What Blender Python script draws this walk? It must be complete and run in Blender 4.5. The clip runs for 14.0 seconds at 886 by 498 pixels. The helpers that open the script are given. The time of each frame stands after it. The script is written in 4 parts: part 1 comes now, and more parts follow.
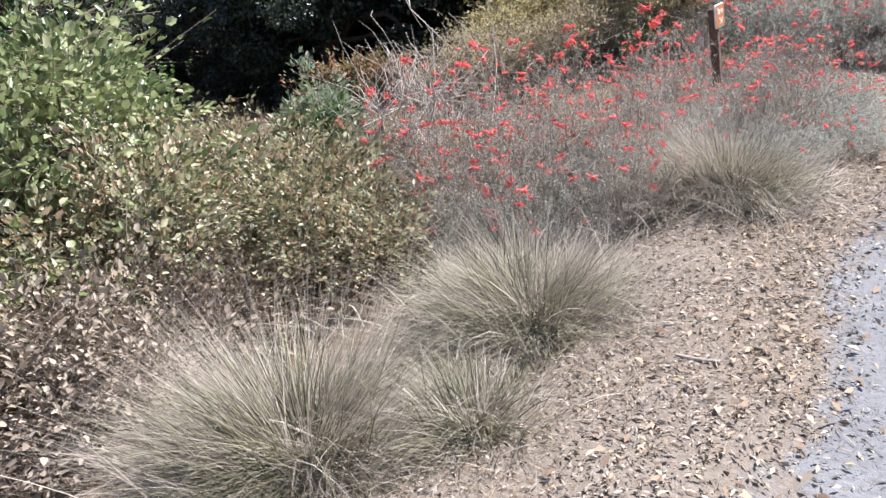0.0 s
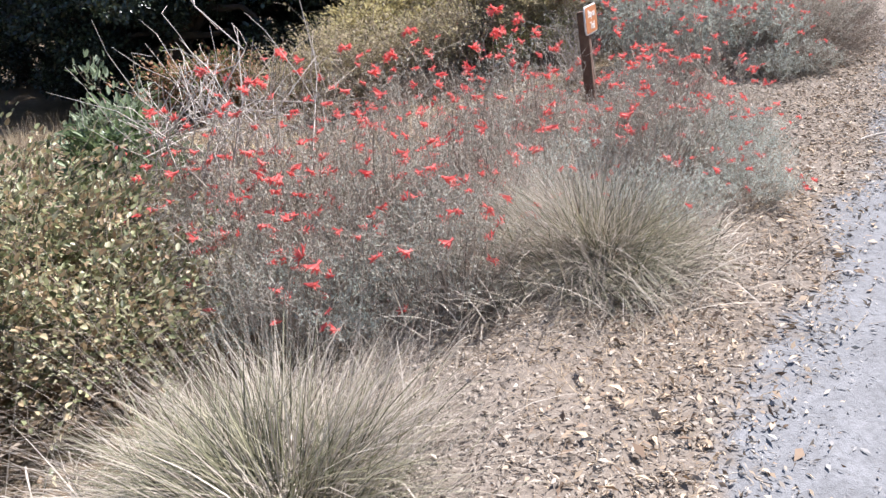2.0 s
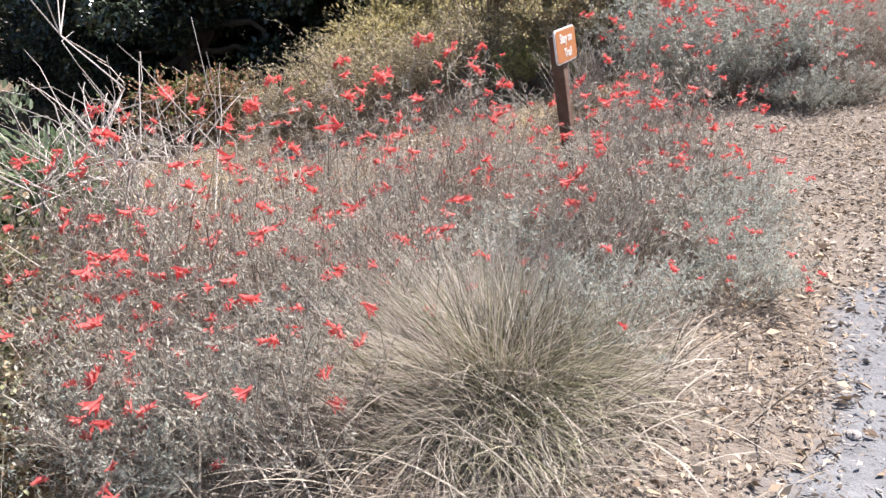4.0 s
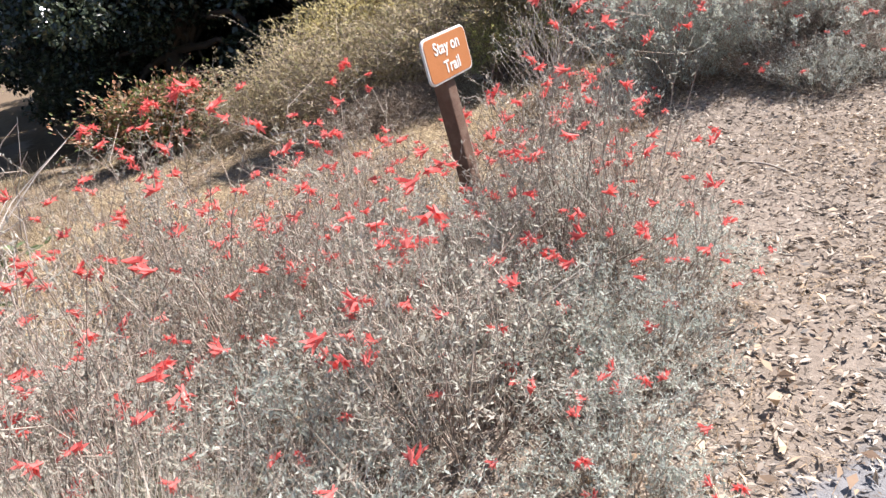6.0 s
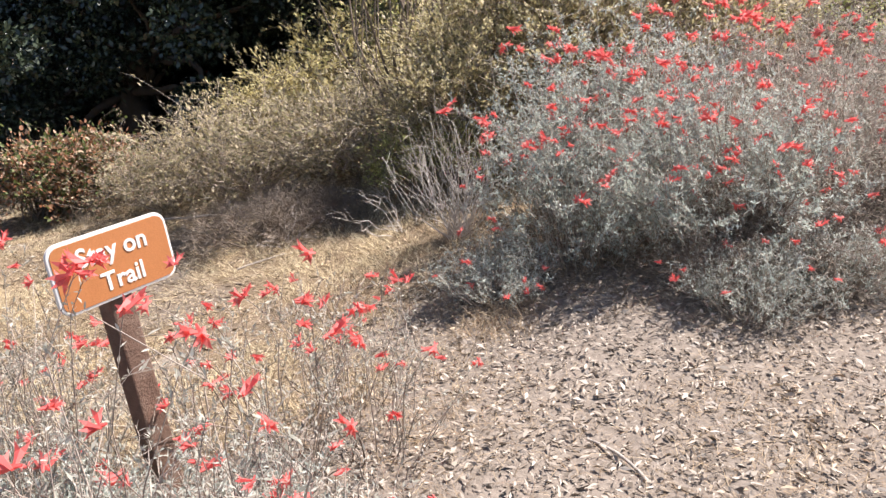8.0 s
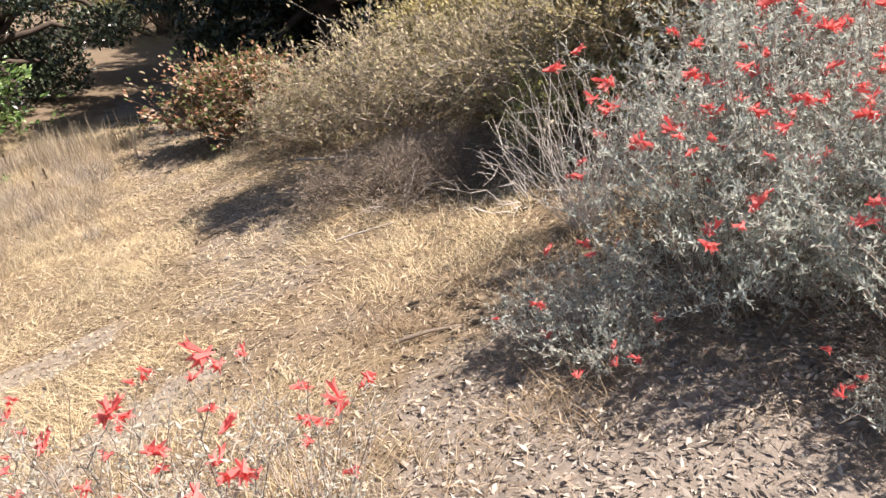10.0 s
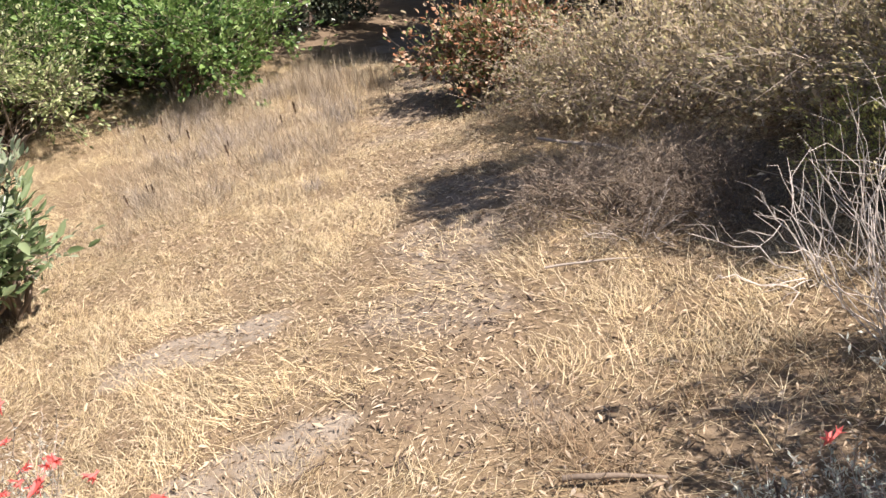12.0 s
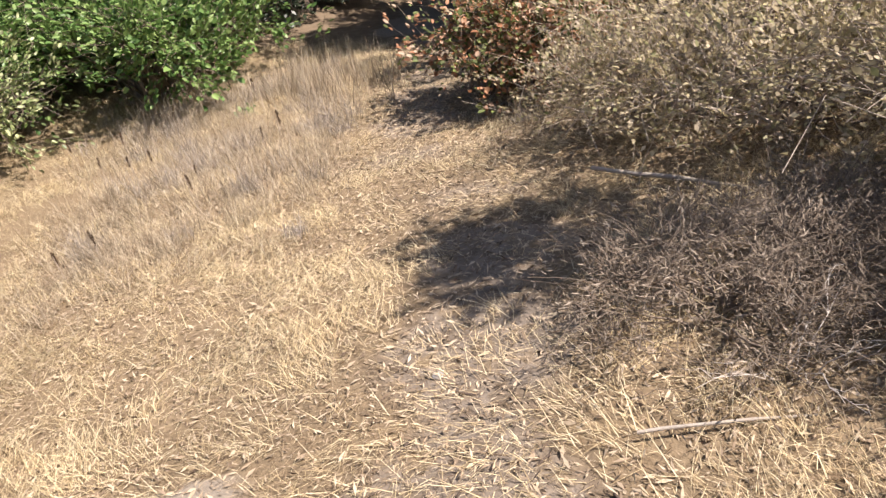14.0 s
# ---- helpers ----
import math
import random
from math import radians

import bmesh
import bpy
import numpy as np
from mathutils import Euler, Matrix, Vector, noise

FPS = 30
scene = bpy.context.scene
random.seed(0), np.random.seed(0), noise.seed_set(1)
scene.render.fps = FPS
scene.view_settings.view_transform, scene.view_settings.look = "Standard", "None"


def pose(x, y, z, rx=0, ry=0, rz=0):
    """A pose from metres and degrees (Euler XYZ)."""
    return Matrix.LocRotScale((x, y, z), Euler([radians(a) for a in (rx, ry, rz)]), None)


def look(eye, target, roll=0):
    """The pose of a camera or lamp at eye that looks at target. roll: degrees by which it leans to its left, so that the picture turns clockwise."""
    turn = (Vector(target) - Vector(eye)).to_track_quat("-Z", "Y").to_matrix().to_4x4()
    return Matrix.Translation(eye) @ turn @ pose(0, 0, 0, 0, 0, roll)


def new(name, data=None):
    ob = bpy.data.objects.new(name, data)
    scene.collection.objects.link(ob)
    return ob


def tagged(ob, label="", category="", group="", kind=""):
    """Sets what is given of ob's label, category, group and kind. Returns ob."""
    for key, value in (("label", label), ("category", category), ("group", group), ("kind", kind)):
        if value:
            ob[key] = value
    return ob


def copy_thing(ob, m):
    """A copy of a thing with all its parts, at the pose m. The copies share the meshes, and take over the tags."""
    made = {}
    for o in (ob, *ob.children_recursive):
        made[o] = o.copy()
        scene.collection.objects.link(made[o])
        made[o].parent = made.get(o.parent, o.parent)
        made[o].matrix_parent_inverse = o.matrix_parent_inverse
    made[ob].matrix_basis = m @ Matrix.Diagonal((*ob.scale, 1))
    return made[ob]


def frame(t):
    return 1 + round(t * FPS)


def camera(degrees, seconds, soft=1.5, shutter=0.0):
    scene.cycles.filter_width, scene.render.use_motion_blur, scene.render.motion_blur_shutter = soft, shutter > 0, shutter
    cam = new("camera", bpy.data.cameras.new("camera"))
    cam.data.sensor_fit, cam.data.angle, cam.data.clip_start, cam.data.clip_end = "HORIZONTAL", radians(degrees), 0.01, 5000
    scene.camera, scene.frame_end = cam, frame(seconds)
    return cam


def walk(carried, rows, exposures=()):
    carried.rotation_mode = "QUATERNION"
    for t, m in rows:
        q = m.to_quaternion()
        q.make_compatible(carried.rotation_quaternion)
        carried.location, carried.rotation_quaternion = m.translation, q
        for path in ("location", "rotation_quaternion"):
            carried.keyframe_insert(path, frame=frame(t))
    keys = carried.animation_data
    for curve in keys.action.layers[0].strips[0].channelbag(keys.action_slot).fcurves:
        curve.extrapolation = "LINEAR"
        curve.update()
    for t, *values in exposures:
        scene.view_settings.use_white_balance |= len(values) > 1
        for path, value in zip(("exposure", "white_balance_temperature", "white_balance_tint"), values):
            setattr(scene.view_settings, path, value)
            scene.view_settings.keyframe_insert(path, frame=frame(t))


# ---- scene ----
cam = camera(59.52, 14.0, soft=1.45)
PATH = [
    (0.0, pose(0.255, 0.595, 1.494, 68.74, 4.06, -1.26)),
    (0.5, pose(0.379, 0.969, 1.451, 67.85, 3.47, -5.21)),
    (1.0, pose(0.651, 1.276, 1.443, 67.66, 3.39, -11.62)),
    (1.5, pose(0.790, 1.579, 1.419, 67.65, 3.77, -10.19)),
    (2.0, pose(0.885, 1.933, 1.402, 67.80, 2.64, -8.34)),
    (2.5, pose(1.131, 2.178, 1.399, 68.05, 5.62, -9.80)),
    (2.7, pose(1.214, 2.293, 1.412, 68.50, 5.91, -9.47)),
    (4.8, pose(2.105, 3.236, 1.358, 68.01, 3.89, -0.80)),
    (5.0, pose(2.224, 3.359, 1.363, 67.73, 5.36, -1.33)),
    (5.5, pose(2.542, 3.673, 1.429, 69.79, 8.02, -2.20)),
    (6.0, pose(2.767, 4.090, 1.384, 65.74, 9.20, -0.55)),
    (6.5, pose(3.093, 4.421, 1.391, 65.15, 8.04, -5.10)),
    (7.0, pose(3.386, 4.739, 1.493, 66.54, 8.61, -5.76)),
    (7.5, pose(3.526, 5.119, 1.486, 69.67, 4.48, 2.55)),
    (7.7, pose(3.626, 5.275, 1.504, 69.89, 3.19, 2.90)),
    (9.8, pose(4.310, 6.741, 1.552, 62.65, 6.26, 18.64)),
    (10.0, pose(4.297, 6.822, 1.554, 62.85, 7.50, 21.42)),
    (10.5, pose(4.121, 7.124, 1.473, 57.52, 7.56, 33.60)),
    (11.0, pose(4.049, 7.428, 1.462, 55.87, 4.65, 35.34)),
    (11.5, pose(4.106, 7.716, 1.504, 60.41, 4.20, 40.51)),
    (12.0, pose(3.940, 7.876, 1.460, 61.33, 7.21, 43.45)),
    (12.5, pose(3.669, 8.142, 1.431, 61.82, 11.03, 46.95)),
    (13.0, pose(3.528, 8.483, 1.413, 60.86, 12.29, 42.66)),
    (13.5, pose(3.294, 8.668, 1.344, 59.43, 11.77, 43.95)),
    (14.0, pose(2.890, 8.952, 1.250, 59.11, 9.71, 43.88)),
]
walk(cam, PATH, exposures=[(0.0, 1.08, 5950, 15), (2.7, 1.11, 6050, 15), (4.8, 1.15, 6300, 16), (7.7, 1.15, 6350, 16), (10.0, 1.14, 6700, 16), (12.0, 1.04, 6750, 17), (14.0, 1.02, 6750, 17)])

# ---- world and sun ----
SUN_AZ, SUN_EL = math.atan2(0.86, 0.51), radians(53)
world = bpy.data.worlds.new("sky")
scene.world = world
world.use_nodes = True
wn = world.node_tree
sky = wn.nodes.new("ShaderNodeTexSky")
sky.sky_type, sky.sun_disc = "NISHITA", False
sky.sun_elevation, sky.sun_rotation = SUN_EL, SUN_AZ
wn.nodes["Background"].inputs["Strength"].default_value = 0.072
wn.links.new(sky.outputs["Color"], wn.nodes["Background"].inputs["Color"])
sun = new("sun", bpy.data.lights.new("sun", "SUN"))
sun.data.energy, sun.data.angle, sun.data.color = 5.0, radians(0.55), (1.0, 0.955, 0.895)
toward = Vector((math.sin(SUN_AZ) * math.cos(SUN_EL), math.cos(SUN_AZ) * math.cos(SUN_EL), math.sin(SUN_EL)))
sun.matrix_world = look(toward * 30, (0, 0, 0))

rng = np.random.default_rng(11)


# ---- materials ----
def base_material(name):
    m = bpy.data.materials.new(name)
    m.use_nodes = True
    nt = m.node_tree
    return m, nt, nt.nodes["Principled BSDF"]


def ramp(nt, colours, source):
    r = nt.nodes.new("ShaderNodeValToRGB")
    el = r.color_ramp.elements
    while len(el) < len(colours):
        el.new(0.5)
    for k, c in enumerate(colours):
        el[k].position = k / max(len(colours) - 1, 1)
        el[k].color = (*c, 1)
    nt.links.new(source, r.inputs["Fac"])
    return r.outputs["Color"]


def noise_node(nt, scale, detail=3, coord="Object", rough=0.6):
    tc, n = nt.nodes.new("ShaderNodeTexCoord"), nt.nodes.new("ShaderNodeTexNoise")
    n.inputs["Scale"].default_value, n.inputs["Detail"].default_value = scale, detail
    n.inputs["Roughness"].default_value = rough
    nt.links.new(tc.outputs[coord], n.inputs["Vector"])
    return n.outputs["Fac"]


def mix(nt, a, b, fac, kind="MIX"):
    m = nt.nodes.new("ShaderNodeMix")
    m.data_type, m.blend_type = "RGBA", kind
    for socket, value in ((m.inputs["Factor"], fac), (m.inputs["A"], a), (m.inputs["B"], b)):
        if isinstance(value, (int, float)):
            socket.default_value = value
        elif isinstance(value, tuple):
            socket.default_value = (*value, 1)
        else:
            nt.links.new(value, socket)
    return m.outputs["Result"]


def math_node(nt, op, a, b=0.0, c=0.0):
    m = nt.nodes.new("ShaderNodeMath")
    m.operation = op
    for socket, value in zip(m.inputs, (a, b, c)):
        if isinstance(value, (int, float)):
            socket.default_value = value
        else:
            nt.links.new(value, socket)
    return m.outputs[0]


def band(nt, value, lo, hi):
    m = nt.nodes.new("ShaderNodeMapRange")
    m.interpolation_type = "SMOOTHSTEP"
    nt.links.new(value, m.inputs["Value"])
    m.inputs["From Min"].default_value, m.inputs["From Max"].default_value = lo, hi
    return m.outputs["Result"]


def bump(nt, bsdf, height, strength, distance):
    b = nt.nodes.new("ShaderNodeBump")
    b.inputs["Strength"].default_value, b.inputs["Distance"].default_value = strength, distance
    nt.links.new(height, b.inputs["Height"])
    nt.links.new(b.outputs["Normal"], bsdf.inputs["Normal"])


def piece_material(name, colours, rough=0.7, through_light=0.0, patch=0.25, gloss=0.3):
    """Leaves, blades, chips: colour by piece, with patches of a larger size over the plant."""
    m, nt, bsdf = base_material(name)
    geo = nt.nodes.new("ShaderNodeNewGeometry")
    col = ramp(nt, colours, geo.outputs["Random Per Island"])
    big = noise_node(nt, 2.2, 2)
    tone = ramp(nt, [(0.55, 0.55, 0.55), (1, 1, 1), (1.35, 1.3, 1.2)], big)
    col = mix(nt, col, tone, patch * 2, "MULTIPLY")
    fine = ramp(nt, [(0.7, 0.7, 0.7), (1.2, 1.2, 1.2)], noise_node(nt, 60, 2))
    col = mix(nt, col, fine, 0.5, "MULTIPLY")
    nt.links.new(col, bsdf.inputs["Base Color"])
    bsdf.inputs["Roughness"].default_value = rough
    bsdf.inputs["Specular IOR Level"].default_value = gloss
    if through_light:
        tr, ms = nt.nodes.new("ShaderNodeBsdfTranslucent"), nt.nodes.new("ShaderNodeMixShader")
        nt.links.new(col, tr.inputs["Color"])
        ms.inputs["Fac"].default_value = through_light
        nt.links.new(bsdf.outputs["BSDF"], ms.inputs[1])
        nt.links.new(tr.outputs["BSDF"], ms.inputs[2])
        nt.links.new(ms.outputs["Shader"], nt.nodes["Material Output"].inputs["Surface"])
    return m


def solid_material(name, colours, rough=0.8, scale=8, grain=60, relief=0.3):
    m, nt, bsdf = base_material(name)
    big, fine = noise_node(nt, scale, 4), noise_node(nt, grain, 4)
    col = ramp(nt, colours, big)
    col = mix(nt, col, ramp(nt, [(0.6, 0.6, 0.6), (1.25, 1.25, 1.25)], fine), 0.6, "MULTIPLY")
    nt.links.new(col, bsdf.inputs["Base Color"])
    bsdf.inputs["Roughness"].default_value = rough
    bump(nt, bsdf, fine, relief, 0.01)
    return m


M_CLUMP_GREEN = piece_material("deergrass_green", [(0.065, 0.066, 0.036), (0.16, 0.156, 0.085), (0.29, 0.275, 0.165), (0.46, 0.42, 0.29)], 0.5, 0.15)
M_CLUMP_DRY = piece_material("deergrass_dry", [(0.08, 0.062, 0.046), (0.25, 0.21, 0.16), (0.47, 0.405, 0.32), (0.68, 0.60, 0.50)], 0.55, 0.12)
M_SEED = piece_material("seed_stalks", [(0.42, 0.36, 0.29), (0.55, 0.475, 0.39), (0.66, 0.575, 0.49)], 0.8, 0.3)
M_SILVER = piece_material("grey_green_leaf", [(0.32, 0.31, 0.25), (0.43, 0.415, 0.34), (0.52, 0.50, 0.42), (0.60, 0.58, 0.495)], 0.9, 0.32, 0.3, 0.04)
M_SILVERY = piece_material("silvery_leaf", [(0.36, 0.395, 0.34), (0.53, 0.57, 0.495), (0.68, 0.71, 0.635)], 0.85, 0.42, 0.3, 0.06)
M_WEED_GREEN = piece_material("silver_green_weed_leaf", [(0.17, 0.22, 0.13), (0.31, 0.37, 0.24), (0.46, 0.51, 0.37)], 0.6, 0.3)
M_STEM_TAN = piece_material("thin_tan_stem", [(0.20, 0.15, 0.115), (0.43, 0.355, 0.29), (0.60, 0.51, 0.42)], 0.8)
M_RED = piece_material("scarlet_petal", [(0.80, 0.11, 0.10), (0.88, 0.23, 0.20), (0.91, 0.38, 0.345)], 0.6, 0.45, 0.1)
M_STRAW = piece_material("golden_straw", [(0.15, 0.10, 0.055), (0.48, 0.37, 0.21), (0.71, 0.58, 0.355), (0.81, 0.705, 0.48)], 0.5, 0.2, 0.5)
M_BROWN_GRASS = piece_material("brown_dry_grass", [(0.18, 0.12, 0.07), (0.36, 0.26, 0.16), (0.54, 0.42, 0.27)], 0.7, 0.2)
M_WEED = piece_material("dry_weed", [(0.23, 0.175, 0.12), (0.46, 0.375, 0.265), (0.64, 0.545, 0.41)], 0.8, 0.25, 0.4)
M_WEED_GREY = piece_material("grey_dry_weed", [(0.20, 0.165, 0.135), (0.39, 0.335, 0.285), (0.56, 0.50, 0.435)], 0.85, 0.25, 0.35)
M_SEEDHEAD = piece_material("dark_seed_head", [(0.06, 0.035, 0.02), (0.12, 0.07, 0.04)], 0.9)
M_CHIP = piece_material("leaf_litter", [(0.13, 0.105, 0.08), (0.27, 0.222, 0.175), (0.39, 0.33, 0.265), (0.47, 0.405, 0.33), (0.54, 0.475, 0.395)], 0.85, 0.0, 0.25, 0.08)
M_BIT = piece_material("grey_trail_bits", [(0.10, 0.085, 0.07), (0.22, 0.20, 0.185), (0.33, 0.31, 0.29), (0.44, 0.42, 0.395)], 0.85, 0.0, 0.3, 0.1)
M_LANE = piece_material("brown_path_litter", [(0.10, 0.07, 0.05), (0.32, 0.24, 0.165), (0.48, 0.38, 0.265), (0.59, 0.485, 0.35)], 0.85, 0.0, 0.3, 0.1)
M_CHIP_TAN = piece_material("tan_leaf_litter", [(0.22, 0.145, 0.095), (0.49, 0.365, 0.245), (0.65, 0.51, 0.36)], 0.75, 0.0, 0.2)
M_HEDGE = piece_material("hedge_leaf", [(0.081, 0.115, 0.041), (0.230, 0.284, 0.115), (0.405, 0.459, 0.203), (0.621, 0.634, 0.365)], 0.4, 0.3, 0.25, 0.5)
M_HEDGE_DRY = piece_material("hedge_leaf_brownish", [(0.07, 0.08, 0.035), (0.19, 0.215, 0.10), (0.42, 0.425, 0.225), (0.60, 0.57, 0.37), (0.50, 0.37, 0.21), (0.33, 0.23, 0.14)], 0.42, 0.28, 0.35, 0.45)
M_TWIG_LEAF = piece_material("dusty_brown_leaf", [(0.138, 0.103, 0.078), (0.26, 0.205, 0.15), (0.41, 0.34, 0.255), (0.54, 0.46, 0.36)], 0.7, 0.1)
M_GREEN = piece_material("bright_green_leaf", [(0.05, 0.105, 0.027), (0.12, 0.22, 0.058), (0.22, 0.34, 0.10), (0.34, 0.45, 0.165)], 0.42, 0.3, 0.3, 0.45)
M_LAUREL = piece_material("dark_green_long_leaf", [(0.07, 0.105, 0.045), (0.15, 0.21, 0.09), (0.29, 0.36, 0.19)], 0.35, 0.3, 0.25, 0.5)
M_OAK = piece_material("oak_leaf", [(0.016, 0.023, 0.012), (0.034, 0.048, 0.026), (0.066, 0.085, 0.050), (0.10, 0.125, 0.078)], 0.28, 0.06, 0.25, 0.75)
M_OCHRE = piece_material("ochre_leaf", [(0.26, 0.22, 0.09), (0.46, 0.39, 0.18), (0.62, 0.54, 0.27), (0.72, 0.64, 0.36)], 0.6, 0.4)
M_OLIVE = piece_material("olive_leaf", [(0.185, 0.155, 0.074), (0.419, 0.364, 0.185), (0.616, 0.542, 0.308), (0.764, 0.653, 0.444)], 0.5, 0.45)
M_BRUSH = piece_material("brown_brush_leaf", [(0.20, 0.16, 0.08), (0.44, 0.38, 0.22), (0.60, 0.51, 0.32), (0.69, 0.58, 0.42), (0.36, 0.36, 0.16)], 0.6, 0.42)
M_LIME = piece_material("pale_green_leaf", [(0.312, 0.343, 0.109), (0.499, 0.515, 0.187), (0.655, 0.655, 0.312)], 0.55, 0.42)
M_RUST = piece_material("rust_leaf", [(0.17, 0.085, 0.045), (0.48, 0.22, 0.115), (0.60, 0.34, 0.21), (0.60, 0.45, 0.32), (0.10, 0.13, 0.045), (0.22, 0.26, 0.085), (0.07, 0.09, 0.03)], 0.55, 0.35)
M_MOUND = piece_material("dead_brown_twiglet", [(0.11, 0.08, 0.06), (0.22, 0.175, 0.13), (0.37, 0.305, 0.24)], 0.85)
M_BARE = piece_material("bleached_twig", [(0.391, 0.333, 0.287), (0.552, 0.494, 0.437), (0.667, 0.609, 0.552)], 0.8)
M_BARK = solid_material("bark", [(0.05, 0.035, 0.025), (0.14, 0.10, 0.075)], 0.9, 6, 40, 0.6)
M_STEM = solid_material("shrub_stem", [(0.15, 0.11, 0.08), (0.30, 0.24, 0.18)], 0.9, 12, 80, 0.4)
M_POST = solid_material("weathered_post_wood", [(0.07, 0.035, 0.02), (0.15, 0.085, 0.055), (0.27, 0.19, 0.14)], 0.8, 14, 120, 0.5)
M_SIGN = solid_material("orange_brown_sign_paint", [(0.36, 0.125, 0.035), (0.44, 0.165, 0.05), (0.40, 0.14, 0.04)], 0.55, 9, 200, 0.1)
M_WHITE = solid_material("white_sign_paint", [(0.74, 0.70, 0.64), (0.82, 0.79, 0.74)], 0.6, 20, 200, 0.1)
M_STICK = solid_material("weathered_stick", [(0.30, 0.25, 0.20), (0.52, 0.46, 0.39)], 0.85, 20, 120, 0.5)
M_STONE = solid_material("dusty_stone", [(0.27, 0.25, 0.23), (0.42, 0.39, 0.36)], 0.9, 20, 120, 0.4)


# ---- the lie of the land ----
def lie(x, y):
    """Distance to the left of the trail's line, and along it."""
    return -0.83 * x + 0.55 * y, 0.55 * x + 0.83 * y


def ground_z(x, y):
    x, y = np.asarray(x, float), np.asarray(y, float)
    d, s = lie(x, y)
    u = 9 * np.tanh(np.maximum(d - 1.2, 0) / 9)
    q = np.clip((s - 9.0) / 3, -1.3, 1.3)
    z = -0.181 * u + 0.0023 * u * u + q * (0.1835 * u - 0.0283 * u * u)
    soft_ground = np.clip((d - trail_edge(s)) / 0.4, 0, 1)
    z = z + soft_ground * (0.012 * np.sin(2.3 * x + 1.1 * y) + 0.010 * np.sin(3.1 * y - 1.7 * x + 1) + 0.006 * np.sin(9 * x + 2) * np.sin(8 * y))
    z = z + 0.003 * np.sin(7.1 * x + 3.3 * y) + 0.02 * np.clip((-d - 2.2), 0, 1)
    far = np.maximum(np.hypot(x, y - 8) - 26, 0)
    return z + 0.05 * far * np.clip(far / 40, 0, 1)


def trail_edge(s):
    return 0.40 - 0.17 * smooth(s, 4.7, 5.8) - 0.28 * smooth(s, 6.0, 8.0) - 0.06 * np.maximum(s - 8, 0) + 0.03 * np.sin(2.1 * s) + 0.02 * np.sin(5.3 * s)


def lane_distance(x, y):
    """Distance from the middle line of the narrow side path."""
    best = np.full(np.shape(x), 1e9)
    pts = [(4.3, 7.6), (3.2, 9.0), (1.75, 10.0), (0.7, 10.9), (-0.9, 12.3), (-2.7, 13.9), (-5.6, 16.8), (-7.5, 20.5)]
    for (ax, ay), (bx, by) in zip(pts, pts[1:]):
        vx, vy = bx - ax, by - ay
        k = np.clip(((x - ax) * vx + (y - ay) * vy) / (vx * vx + vy * vy), 0, 1)
        best = np.minimum(best, np.hypot(x - ax - k * vx, y - ay - k * vy))
    return best


def smooth(a, lo, hi):
    k = np.clip((a - lo) / (hi - lo), 0, 1)
    return k * k * (3 - 2 * k)


def zones(x, y):
    """How far each spot is trail, litter, golden straw, bare soil and weeds, 0 to 1."""
    d, s = lie(x, y)
    e = trail_edge(s)
    w = 0.12 * np.sin(3.1 * x + 1.3 * y) + 0.08 * np.sin(6.3 * y - 4.1 * x)
    trail = (1 - smooth(d - e + 0.6 * w, -0.30, 0.22)) * smooth(d - e, -2.6, -2.3)
    lane = 1 - smooth(lane_distance(x, y) + 2.2 * w, 0.0, 0.95)
    bed = smooth(d - e, -0.45, -0.15) * (1 - smooth(d + w, 1.9, 2.6))
    litter = np.maximum(bed, lane)
    gold = smooth(d + 2.0 * w, 1.6, 3.0) * smooth(s, 5.0, 6.2) * (1 - 0.60 * lane) * (1 - smooth(d, 11.5, 13.5))
    soil = np.zeros(np.shape(x))
    for cx, cy, ra, rb in ((0.70, 9.10, 0.70, 0.32), (1.90, 8.62, 0.55, 0.22)):
        k = (x - cx) * 0.35 + (y - cy) * 0.94
        l = (x - cx) * 0.94 + (y - cy) * -0.35
        soil = np.maximum(soil, 1 - smooth(np.hypot(k / ra, l / rb) + w, 0.6, 1.2))
    weed = smooth(-x + 0.45 * (y - 11) + 3.0 * w, 0.0, 1.8) * smooth(lane_distance(x, y), 0.5, 0.9) * smooth(s, 6.5, 7.5) * (1 - smooth(d, 10.5, 12))
    return trail, litter, gold, soil, weed


# ---- mesh helpers ----
def raw_mesh(name, verts, faces, material, smooth_faces=False):
    """One mesh from arrays of vertices and of faces with equal corner counts."""
    verts, faces = np.ascontiguousarray(verts, np.float32).reshape(-1, 3), np.ascontiguousarray(faces, np.int32)
    me = bpy.data.meshes.new(name)
    n, k = faces.shape
    me.vertices.add(len(verts))
    me.vertices.foreach_set("co", verts.ravel())
    me.loops.add(n * k)
    me.loops.foreach_set("vertex_index", faces.ravel())
    me.polygons.add(n)
    me.polygons.foreach_set("loop_start", np.arange(0, n * k, k, dtype=np.int32))
    me.polygons.foreach_set("loop_total", np.full(n, k, np.int32))
    if smooth_faces:
        me.polygons.foreach_set("use_smooth", np.ones(n, bool))
    me.update(calc_edges=True)
    me.validate()
    me.materials.append(material)
    return me


def part(name, shape, material=None, parent=None, label="", kind=""):
    """Links a mesh or a bmesh as ONE object under a thing or a part."""
    if isinstance(shape, bmesh.types.BMesh):
        me = bpy.data.meshes.new(name)
        shape.to_mesh(me)
        shape.free()
        me.materials.append(material)
    else:
        me = shape
    ob = new(name, me)
    ob.parent = parent
    return tagged(ob, label=label, kind=kind)


def thing(name, label, category, group="", kind=""):
    return tagged(new(name), label, category, group, kind)


